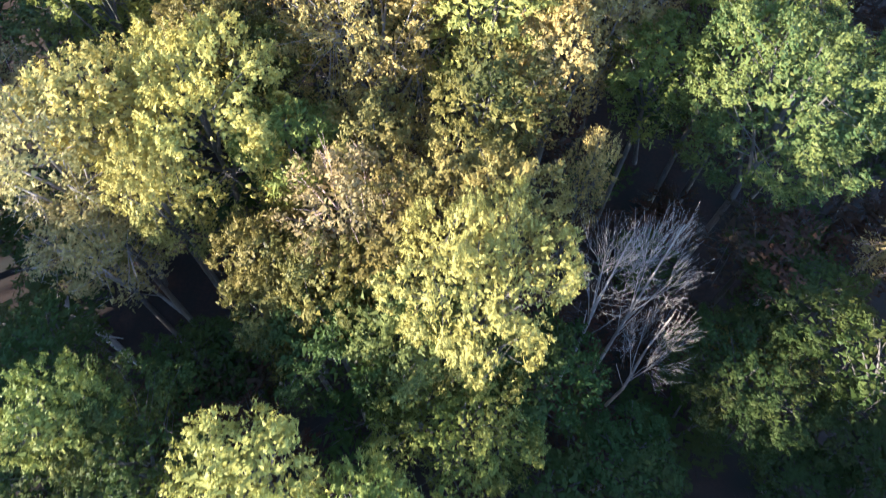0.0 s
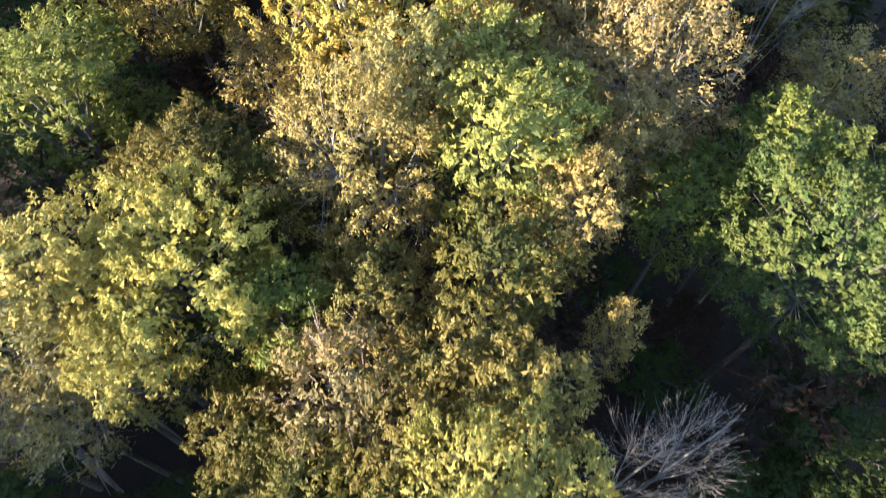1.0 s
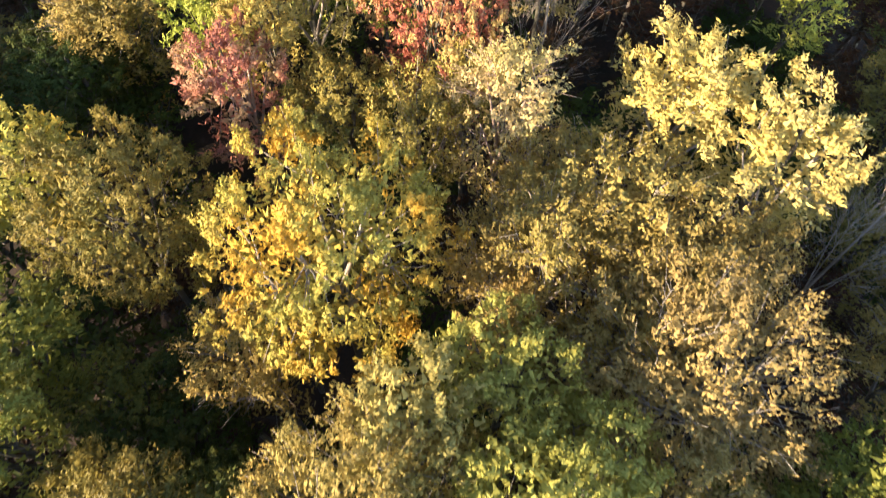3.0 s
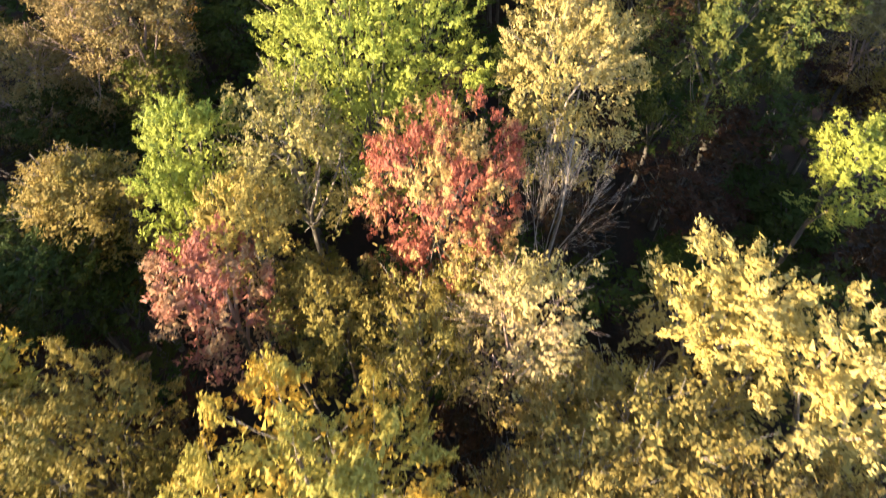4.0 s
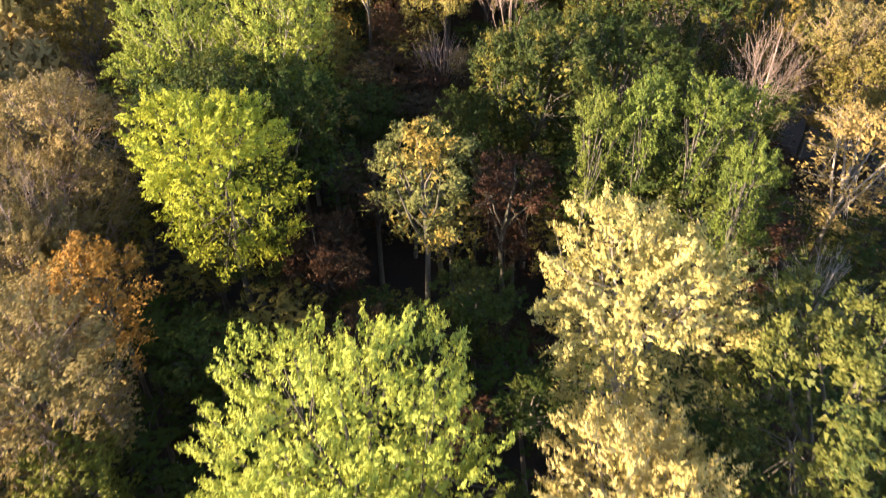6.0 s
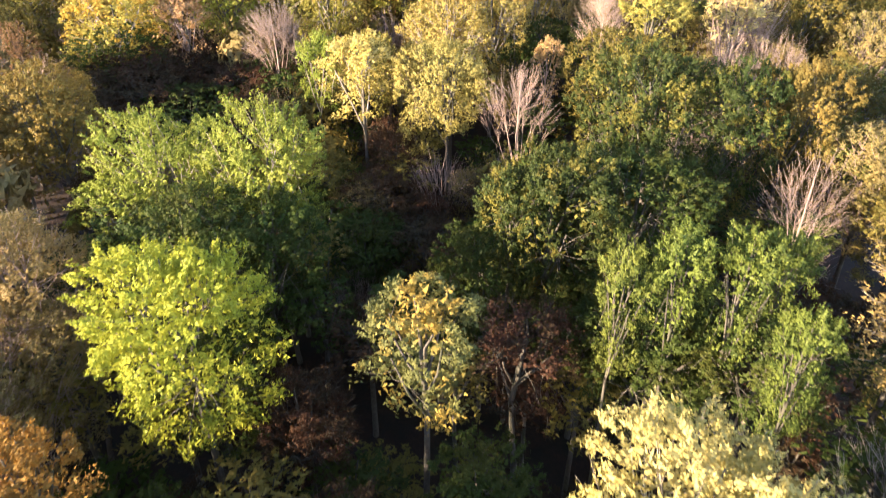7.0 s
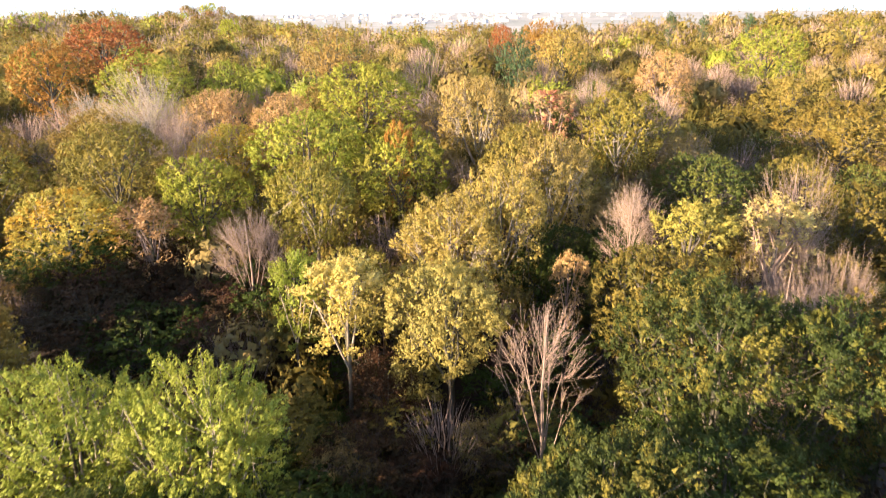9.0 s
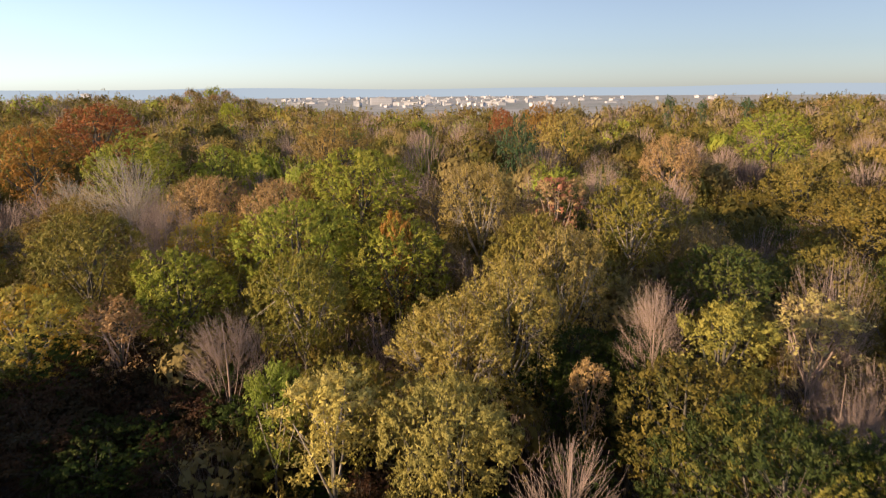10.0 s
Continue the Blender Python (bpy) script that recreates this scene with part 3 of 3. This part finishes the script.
tree("pine", 63.96, 230.00, 1.41, 31.9, far="fine")
tree("pine", 75.19, 230.00, 1.61, 32.4, far="fine")
tree("darkolive", -0.88, 10.24, 2.23, 17.0)
tree("darkolive", -3.64, 9.20, 1.88, 16.0)
tree("olive", 2.07, 10.91, 1.89, 17.9)
tree("green", 3.46, 7.66, 2.29, 11.9)
tree("olivegreen", -1.07, 7.72, 2.11, 15.9)
tree("darkolive", -5.93, 10.69, 1.84, 15.0)
tree("darkolive", 1.76, 15.42, 2.27, 17.8)
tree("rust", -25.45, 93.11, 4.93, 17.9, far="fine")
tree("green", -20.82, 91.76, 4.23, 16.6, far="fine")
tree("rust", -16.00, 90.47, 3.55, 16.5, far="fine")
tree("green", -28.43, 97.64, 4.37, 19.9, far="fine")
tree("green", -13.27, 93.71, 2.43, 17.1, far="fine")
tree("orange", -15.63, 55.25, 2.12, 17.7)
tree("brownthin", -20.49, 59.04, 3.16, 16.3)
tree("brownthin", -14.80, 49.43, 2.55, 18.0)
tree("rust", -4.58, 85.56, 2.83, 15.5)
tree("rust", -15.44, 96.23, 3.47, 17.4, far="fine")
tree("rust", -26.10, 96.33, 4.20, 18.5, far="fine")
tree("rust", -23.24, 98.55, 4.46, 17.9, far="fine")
tree("green", -15.53, 96.88, 3.22, 17.6, far="fine")
tree("green", 5.62, 95.87, 3.04, 19.0, far="fine")
tree("tanolive", -16.12, 41.03, 2.11, 15.3)
tree("green", -18.86, 49.36, 2.56, 11.0)
tree("green", -21.32, 48.83, 2.58, 12.0)
tree("green", -16.59, 38.45, 2.24, 14.0)
tree("rust", 3.00, 80.50, 2.65, 14.5)
tree("green", 4.80, 77.50, 2.24, 13.0)
tree("green", 6.50, 91.50, 2.24, 15.0, far="fine")
tree("green", 11.50, 95.50, 2.45, 15.0, far="fine")
tree("barepink", -45.98, 130.00, 4.42, 25.2, far="fine")
tree("bare", -40.94, 128.00, 3.49, 27.2, far="fine")
tree("barepink", 25.84, 175.00, 4.15, 24.9, far="fine")
tree("darkolive", 21.46, 140.00, 4.45, 25.3, far="fine")
tree("barepink", -0.16, 140.00, 4.30, 25.5, far="fine")
tree("yellow", -11.47, 14.72, 2.37, 18.3)
tree("palethin", -13.08, 13.34, 2.11, 18.3)
tree("green", 2.30, 76.30, 2.24, 13.5)
tree("green", 4.60, 75.20, 2.04, 12.5)
tree("limegreen", -14.08, 22.37, 2.23, 17.6)
tree("olivegreen", -17.72, 23.09, 2.18, 13.0)
tree("brownthin", -22.10, 63.28, 4.56, 17.6)
tree("palethin", -23.35, 59.50, 3.26, 16.9)
tree("brownthin", -21.68, 49.80, 3.03, 15.0)
# low dark trees added to fill black, shaded gaps
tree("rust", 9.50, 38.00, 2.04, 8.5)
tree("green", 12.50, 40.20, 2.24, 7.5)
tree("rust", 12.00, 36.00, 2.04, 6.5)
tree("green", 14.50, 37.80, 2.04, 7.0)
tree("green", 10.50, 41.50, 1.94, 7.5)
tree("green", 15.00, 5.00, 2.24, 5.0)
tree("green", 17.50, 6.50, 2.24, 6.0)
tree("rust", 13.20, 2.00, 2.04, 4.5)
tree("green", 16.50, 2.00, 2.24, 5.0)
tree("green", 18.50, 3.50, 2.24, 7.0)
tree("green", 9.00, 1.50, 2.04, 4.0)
tree("brownthin", 24.36, 76.21, 3.93, 19.7)
tree("olivegreen", 22.94, 79.09, 3.40, 18.6)
tree("olive", 25.22, 73.52, 2.99, 17.8)
# more dark growth added over bare ground that lies in shade
tree("rust", 13.27, 45.22, 2.09, 8.2)
tree("green", 16.14, 46.53, 2.36, 8.2)
tree("green", 15.59, 42.63, 2.25, 7.9)
tree("rust", 13.02, 42.01, 2.04, 7.4)
tree("green", 17.28, 44.25, 2.29, 8.9)
tree("green", 10.63, 42.66, 1.70, 7.6)
tree("limeyellow", -9.48, 12.08, 1.40, 17.5)
tree("goldthin", 5.09, 13.53, 0.89, 16.5)
tree("tanolive", 5.10, 25.69, 2.36, 17.0)
tree("goldthin", 1.63, 25.27, 1.57, 16.5)
tree("goldthin", 9.43, 27.59, 1.64, 17.0)
# dark low trees added where sunlit ground would show in the gaps
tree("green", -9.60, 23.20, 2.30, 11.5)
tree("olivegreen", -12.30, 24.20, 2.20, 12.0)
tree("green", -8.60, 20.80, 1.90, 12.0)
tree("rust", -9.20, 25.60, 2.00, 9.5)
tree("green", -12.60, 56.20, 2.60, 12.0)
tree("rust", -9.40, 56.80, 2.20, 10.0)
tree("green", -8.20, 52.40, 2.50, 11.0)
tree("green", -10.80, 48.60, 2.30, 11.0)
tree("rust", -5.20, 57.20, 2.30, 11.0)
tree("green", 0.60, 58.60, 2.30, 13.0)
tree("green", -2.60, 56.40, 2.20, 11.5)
tree("darkolive", -9.80, 82.40, 2.50, 15.0)
tree("brownthin", -6.60, 81.40, 2.40, 13.5)
tree("rust", -2.60, 80.80, 2.30, 13.0)
tree("brownthin", 1.00, 82.20, 2.00, 14.0)
tree("tanolive", 2.90, 31.04, 1.90, 17.4)
tree("darkolive", -8.60, 19.40, 2.00, 17.2)
tree("limeyellow", 3.60, 21.30, 1.90, 17.6)
tree("tan", 6.40, 20.70, 1.60, 17.0)


def fallen_trunk(x0, y0, x1, y1, thick, label):
    """A dead trunk lying on the litter, with broken branch stubs."""
    dice = random.Random(round(100 * x0 + y1))
    a, b = (Vector((x, y, float(ground_height(x, y)) + thick * 0.7)) for x, y in ((x0, y0), (x1, y1)))
    root = new("fallen_trunk")
    root.location = a
    tagged(root, label, "dead wood")
    way = b - a
    spine = [way * f + Vector((0, 0, 0.5 * math.sin(3 * f))) for f in (0, 0.3, 0.65, 1)]
    part("stem", tubes([(spine, [thick, thick * 0.9, thick * 0.7, thick * 0.3], 9)], "stem"), PALE_BARK, root)
    for f in (0.45, 0.6, 0.75, 0.9):
        foot = way * f + Vector((0, 0, 0.5 * math.sin(3 * f)))
        tip = foot + way.normalized() * dice.uniform(0.5, 1.2) + Vector((dice.uniform(-1, 1), dice.uniform(-1, 1), dice.uniform(0.4, 1.4)))
        part("branch", tubes([([foot, tip], [thick * 0.3, 0.02], 5)], "branch"), PALE_BARK, root)


fallen_trunk(-20.77, 15.07, -15.36, 10.98, 0.3, "grey dead trunk fallen across the leaf litter")
fallen_trunk(20.09, 15.74, 15.61, 14.02, 0.16, "pale thin dead trunk lying in the shade")
fallen_trunk(-13.05, 13.44, -17.65, 16.76, 0.1, "grey dead branch lying on the forest floor")

# ---------------------------------------------------------------- the wood between and around them
def free(x, y, radius, share):
    return all((x - a) ** 2 + (y - b) ** 2 > (share * (radius + r)) ** 2 for a, b, r in PLANTED)


LANDMARKS = [p for p in TALL if p[1] > 90 and p[2] > 2.4]


def under(x, y, top):
    """Neighbours stay lower than the tall trees that stand out of the wood."""
    for a, b, r, high in LANDMARKS:
        if (x - a) ** 2 + (y - b) ** 2 < (1.6 * r + 2) ** 2:
            top = min(top, high - 0.7 * r)
    return max(top, float(ground_height(x, y)) + 9)


COMMON = ["olive"] * 5 + ["tanolive"] * 6 + ["olivegold"] * 3 + ["tan"] * 2 + ["bronze"] * 3 + ["greenmid"] * 2 + ["goldthin"] * 2 + ["brownthin"] * 5 + ["barepink"] * 9 + ["bare"] * 2 + ["peach"]
# darker kinds on the right, their colours standing in for deeper shadow
SHADED_MIX = ["darkolive"] * 6 + ["brownthin"] * 6 + ["olivegreen"] * 2 + ["olive"] * 2 + ["barepink"] * 5
# openings in the canopy: middle and radius
OPENINGS = [(10, 5, 5.5), (15, 3, 5), (12, -1, 4), (9.2, 19, 3), (10, 95.5, 6.5), (6, 90, 4), (6, 85, 3.5), (13.5, 90, 3), (11, 38, 5), (-7, 23, 3), (-2, 77, 4), (8.5, 13.5, 3), (-24, 93, 7), (5, 60, 3), (-5, 65, 3)]


def open_above(x, y):
    return any((x - a) ** 2 + (y - b) ** 2 < r * r for a, b, r in OPENINGS)


def fill_wood():
    dice = random.Random(21)
    # the wood ahead
    for _ in range(950):
        y = dice.uniform(84, 128)
        x = dice.uniform(-0.74 * (y - 50) - 8, 0.70 * (y - 50) + 6)
        r = dice.uniform(2.6, 4.2)
        if free(x, y, r, 0.64) and not open_above(x, y):
            tree(dice.choice(COMMON if x < 3 else SHADED_MIX), x, y, r, under(x, y, float(ground_height(x, y)) + dice.uniform(12, 17)), far="coarse")
    # more of them along the way's sides
    for _ in range(150):
        y = dice.uniform(-3, 86)
        x = dice.choice((-1, 1)) * dice.uniform(12, 21 + 0.15 * max(y, 0))
        r = dice.uniform(2.0, 2.65)
        if free(x, y, r, 0.80) and not open_above(x, y):
            tree(dice.choice(["olive", "tanolive", "green", "olivegreen", "brownthin", "bronze"]), x, y, r, float(ground_height(x, y)) + dice.uniform(11, 15.5))
    # low growth in the gaps
    spots = []
    for _ in range(2500):
        x, y = dice.uniform(-26, 26), dice.uniform(-4, 95)
        r = dice.uniform(1.9, 2.9)
        if len(spots) < 300 and all((x - a) ** 2 + (y - b) ** 2 > 1.6 ** 2 for a, b, c in PLANTED) and all((x - a) ** 2 + (y - b) ** 2 > 2.6 ** 2 for a, b in spots):
            spots.append((x, y))
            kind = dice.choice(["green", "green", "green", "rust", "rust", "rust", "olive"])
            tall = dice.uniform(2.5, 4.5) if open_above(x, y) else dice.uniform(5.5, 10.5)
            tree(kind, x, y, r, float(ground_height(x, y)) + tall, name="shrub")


fill_wood()


TONES = ["olive", "tanolive", "olivegold", "bronze", "greenmid", "tan", "peach", "gold", "twigs", "darkolive", "orange", "brownthin"]
# few bright colours: the muted mix stands in for haze over distance
WEIGHTS = np.array([8, 4, 2, 3, 3, 0.6, 0.6, 0.3, 11, 5, 0.5, 6])
# woods on the right weighted to dark tones in place of shadow
SHADED_RIGHT = np.array([6, 2, 1.0, 2, 1.2, 0.3, 0.2, 0, 7, 9, 0, 7])
UNDER = np.array([3, 0, 0, 2, 1, 0, 0, 0, 5, 8, 0, 5])



def twig_mesh(rng, spots, count, length, width):
    """Leafless crowns: slivers of upright twigs, as one mesh."""
    blocks = []
    for px, py, r, top in spots:
        flat = unit(rng.normal(0, 1, (count, 3)) * np.array([1, 1, 0])) * np.sqrt(rng.random((count, 1)))
        lift = np.sqrt(np.clip(1 - (flat ** 2).sum(1), 0.05, 1)) * rng.uniform(0.4, 1.0, count)
        tip = np.array([px, py, top - r]) + np.concatenate([flat[:, :2], lift[:, None]], 1) * r
        axis = unit(flat * 0.7 + np.array([0, 0, 1.0]) + rng.normal(0, 0.12, (count, 3)))
        side = unit(np.cross(axis, rng.normal(0, 1, (count, 3)))) * width * rng.uniform(0.6, 1.3, (count, 1))
        foot = tip - axis * length * rng.uniform(0.6, 1.4, (count, 1))
        blocks.append(np.stack([foot - side, foot + side, tip], 1).reshape(-1, 3))
    return leaf_mesh("twigs", np.concatenate(blocks))


def heart(rng, ways, middle, reach, deep):
    """The dense inner foliage of a crown: sprays just under its outer leaves."""
    ways = unit(np.repeat(ways, 4, 0) + rng.normal(0, 0.14, (4 * len(ways), 3)))
    size3 = np.where(ways[:, 2:] > 0, reach, reach * np.array([1, 1, deep]))
    p = middle + ways * size3 * rng.uniform(0.62, 0.82, (len(ways), 1))
    side = unit(np.cross(ways, rng.normal(0, 1, (len(ways), 3))))
    rise = unit(np.cross(ways, side))
    wide = reach * rng.uniform(0.07, 0.13, (len(ways), 1))
    return np.stack([p - side * wide + rise * wide * 0.6, p + side * wide + rise * wide * 0.6, p - rise * wide * 1.3], 1).reshape(-1, 3)


def wood_mesh(rng, spots, shoots, each, length, spread, size, depth):
    """Crowns of leaf clumps on many spots, as one mesh."""
    blocks = []
    for px, py, r, top in spots:
        k = np.arange(shoots) + 0.5
        up = 1 - 1.25 * k / shoots
        turn = k * 2.39996 + rng.uniform(0, 6)
        flat = np.sqrt(1 - up ** 2)
        ways = unit(np.stack([flat * np.cos(turn), flat * np.sin(turn), up], -1) + rng.normal(0, 0.12, (shoots, 3)))
        middle = np.array([px, py, top - r])
        lump = 1 + 0.11 * np.cos(ways @ rng.normal(0, 2.8, 3) + rng.uniform(0, 6)) + 0.11 * np.cos(ways @ rng.normal(0, 5.0, 3) + rng.uniform(0, 6))
        deep = np.where(ways[:, 2:] > 0, r, depth * r)
        tips = middle + ways * (lump * rng.uniform(0.86, 1.02, shoots))[:, None] * np.concatenate([np.full((shoots, 2), r), deep], 1)
        grain = unit(ways * 0.7 + np.array([0, 0, 1.0]))
        blocks.append(leaf_spray(rng, tips, grain, each, length, spread, size, middle, 0.10))
        blocks.append(heart(rng, ways, middle, r, depth))
    return leaf_mesh("woods", np.concatenate(blocks))


def woods(name, label, rng, spots, *leaves):
    """One object of stuff for each colour of the wood."""
    colours = []
    for px, py, r, top in spots:
        share = UNDER if name == "undergrowth" else SHADED_RIGHT if px > 8 else WEIGHTS
        colours.append(rng.choice(len(TONES), p=share / share.sum()))
    for i, kind in enumerate(TONES):
        mine = [p for p, c in zip(spots, colours) if c == i]
        if kind == "twigs" and name != "surrounding_woods":
            mine += [(x, y, r * 1.03, top + 0.2) for (x, y, r, top), c in zip(spots, colours) if c != i and (x * 7.3 + y * 3.1) % 1 < 0.4]
        if mine:
            me = twig_mesh(rng, mine, *TWIGS[name]) if kind == "twigs" else wood_mesh(rng, mine, *leaves)
            me.materials.append(PINK_BARK if kind == "twigs" else LEAVES[kind])
            tagged(new(name, me), label, "woods", kind="stuff")


TWIGS = {"undergrowth": (300, 1.8, 0.022), "hillside_woods": (420, 2.2, 0.035), "far_woods": (150, 2.6, 0.09), "surrounding_woods": (300, 3.0, 0.06)}


def far_woods():
    rng = np.random.default_rng(33)
    marks = [p for p in PLANTED if p[1] > 110]
    near, far = [], []
    y = 124.0
    while y < 760:
        gap = 6.2 if y < 210 else 7.6 if y < 340 else 11.0
        for x in np.arange(-0.74 * (y - 50) - 10, 0.70 * (y - 50) + 10, gap):
            px, py = x + rng.normal(0, 1.6), y + rng.normal(0, 1.6)
            r = rng.uniform(2.8, 4.8) * (1 if y < 210 else 1.4)
            if any((px - a) ** 2 + (py - b) ** 2 < (0.66 * (r + c)) ** 2 for a, b, c in marks):
                continue
            if py > 325 and not (px < -60 and py < 720 and abs(px + 0.305 * py) < 70):
                continue
            spot = (px, py, r, under(px, py, float(ground_height(px, py)) + rng.uniform(12.5, 18.5)))
            (near if py < 210 else far).append(spot)
        y += gap * 0.9
    woods("hillside_woods", "hillside woods beyond the trees, autumn colours muted for haze", rng, near, 105, 15, 1.2, 0.16, 0.2, 1.1)
    woods("far_woods", "far hillside woods, autumn colours muted for haze", rng, far, 30, 9, 1.1, 0.36, 0.44, 1.0)
    # younger trees between the tall ones of the wood ahead
    low = []
    for _ in range(2500):
        py = rng.uniform(68, 130)
        px = rng.uniform(-0.7 * (py - 50) - 4, 0.68 * (py - 50) + 4)
        if len(low) < 270 and all((px - a) ** 2 + (py - b) ** 2 > 1.9 ** 2 for a, b, c in PLANTED) and all((px - p[0]) ** 2 + (py - p[1]) ** 2 > 3.0 ** 2 for p in low):
            low.append((px, py, rng.uniform(2.4, 3.2), float(ground_height(px, py)) + (rng.uniform(4, 7) if open_above(px, py) else rng.uniform(7, 11) if py < 86 else rng.uniform(10, 13.5))))
    woods("undergrowth", "low growth in autumn colours between the trees", rng, low, 50, 14, 0.8, 0.24, 0.19, 1.6)
    # the same wood, mostly unseen, beside and behind the way to cast shade
    side = []
    for _ in range(2600):
        px, py = rng.uniform(-70, 40), rng.uniform(-34, 90)
        r = rng.uniform(2.4, 3.8)
        if (abs(px) > 17 + 0.12 * max(py, 0) or py < -1) and free(px, py, r, 0.6):
            # the left side near the start is raised to lengthen its shadow
            side.append((px, py, r, float(ground_height(px, py)) + rng.uniform(13, 17) + (3.5 if px < -20 and py < 28 else 0)))
            PLANTED.append((px, py, r))
    woods("surrounding_woods", "autumn woods standing on beside the trees", rng, side, 75, 12, 1.0, 0.45, 0.55, 3.4)


far_woods()


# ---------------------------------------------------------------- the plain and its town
# haze put in as an even bluish glow on the hill strip
HAZE, nt, o = shader("haze_glow")
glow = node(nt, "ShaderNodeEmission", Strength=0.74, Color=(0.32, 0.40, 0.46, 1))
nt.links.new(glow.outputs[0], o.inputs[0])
# wall and glass tones brought close together, distance haze painted into both
HAZED_WALL = rough_material("hazed_pale_plaster", (0.42, 0.43, 0.45), (0.50, 0.50, 0.52), (0.35, 0.36, 0.38), 0.05, bump=0.0)
GREY_ROOF = rough_material("grey_roof", (0.35, 0.35, 0.36), (0.45, 0.44, 0.43), (0.30, 0.28, 0.27), 0.05, bump=0.0)
HAZED_GLASS = rough_material("hazed_window_glass", (0.40, 0.41, 0.42), (0.46, 0.47, 0.48), (0.36, 0.37, 0.38), 0.05, bump=0.0, roughness=0.2)


def distant_hills():
    verts, faces = [], []
    n = 160
    for i in range(n + 1):
        a = math.pi * i / n
        x, y = 4850 * math.cos(a), 60 + 4850 * math.sin(a)
        top = 34 + 6 * math.sin(a * 7 + 0.6) + 4 * math.sin(a * 17 + 2) + 16 * max(0, math.cos(a) * -1) ** 2
        verts += [(x, y, -40), (x, y, top)]
        if i:
            faces.append((2 * i - 2, 2 * i, 2 * i + 1, 2 * i - 1))
    tagged(new("backdrop", sheet("distant_hills", verts, faces, HAZE)), "low hills along the horizon, glowing blue for haze", "hills", kind="structure")


distant_hills()


def box(bm, x0, x1, y0, y1, z0, z1):
    m = Matrix.Translation(((x0 + x1) / 2, (y0 + y1) / 2, (z0 + z1) / 2)) @ Matrix.Diagonal((x1 - x0, y1 - y0, z1 - z0, 1))
    bmesh.ops.create_cube(bm, size=1, matrix=m)


def boxed(name, material, parent, *boxes):
    bm = bmesh.new()
    for b in boxes:
        box(bm, *b)
    me = bpy.data.meshes.new(name)
    bm.to_mesh(me)
    bm.free()
    me.materials.append(material)
    ob = new(name, me)
    ob.parent = parent
    return ob


def building(x, y, wide, deep, tall, turn, storeys):
    root = new("building")
    root.matrix_world = pose(x, y, float(ground_height(x, y)) - 1, 0, 0, turn)
    tagged(root, "pale town building with a flat roof on the plain", "building", "buildings of the town")
    boxed("wall", HAZED_WALL, root, (-wide / 2, wide / 2, -deep / 2, deep / 2, 0, tall))
    boxed("roof", GREY_ROOF, root, (-wide / 2 - 0.5, wide / 2 + 0.5, -deep / 2 - 0.5, deep / 2 + 0.5, tall, tall + 1.2), (-wide / 8, wide / 8, -deep / 5, deep / 5, tall + 1.2, tall + 4))
    for s in range(storeys):
        z = tall * (s + 0.45) / storeys
        boxed("window_band", HAZED_GLASS, root, (-wide * 0.45, wide * 0.45, -deep / 2 - 0.3, -deep / 2 + 0.2, z, z + tall / storeys * 0.4))


def town():
    dice = random.Random(12)
    building(-225, 2620, 76, 40, 26, 8, 4)
    building(-300, 2500, 20, 22, 18, 0, 3)
    building(-50, 2500, 16, 18, 34, 5, 5)
    building(-130, 2550, 90, 26, 12, -6, 2)
    building(80, 2580, 50, 30, 12, 10, 2)
    building(-1700, 3400, 40, 30, 46, 0, 4)
    for _ in range(190):
        d = dice.uniform(2200, 4400)
        a = dice.gauss(-0.02, 0.13) if dice.random() < 0.85 else dice.uniform(-0.6, 0.6)
        wide = dice.choice([8, 9, 10, 12, 14, 18, 25, 40])
        building(d * math.sin(a), d * math.cos(a), wide, dice.uniform(15, 35), dice.uniform(5, 13), dice.uniform(-25, 25), 2)


town()
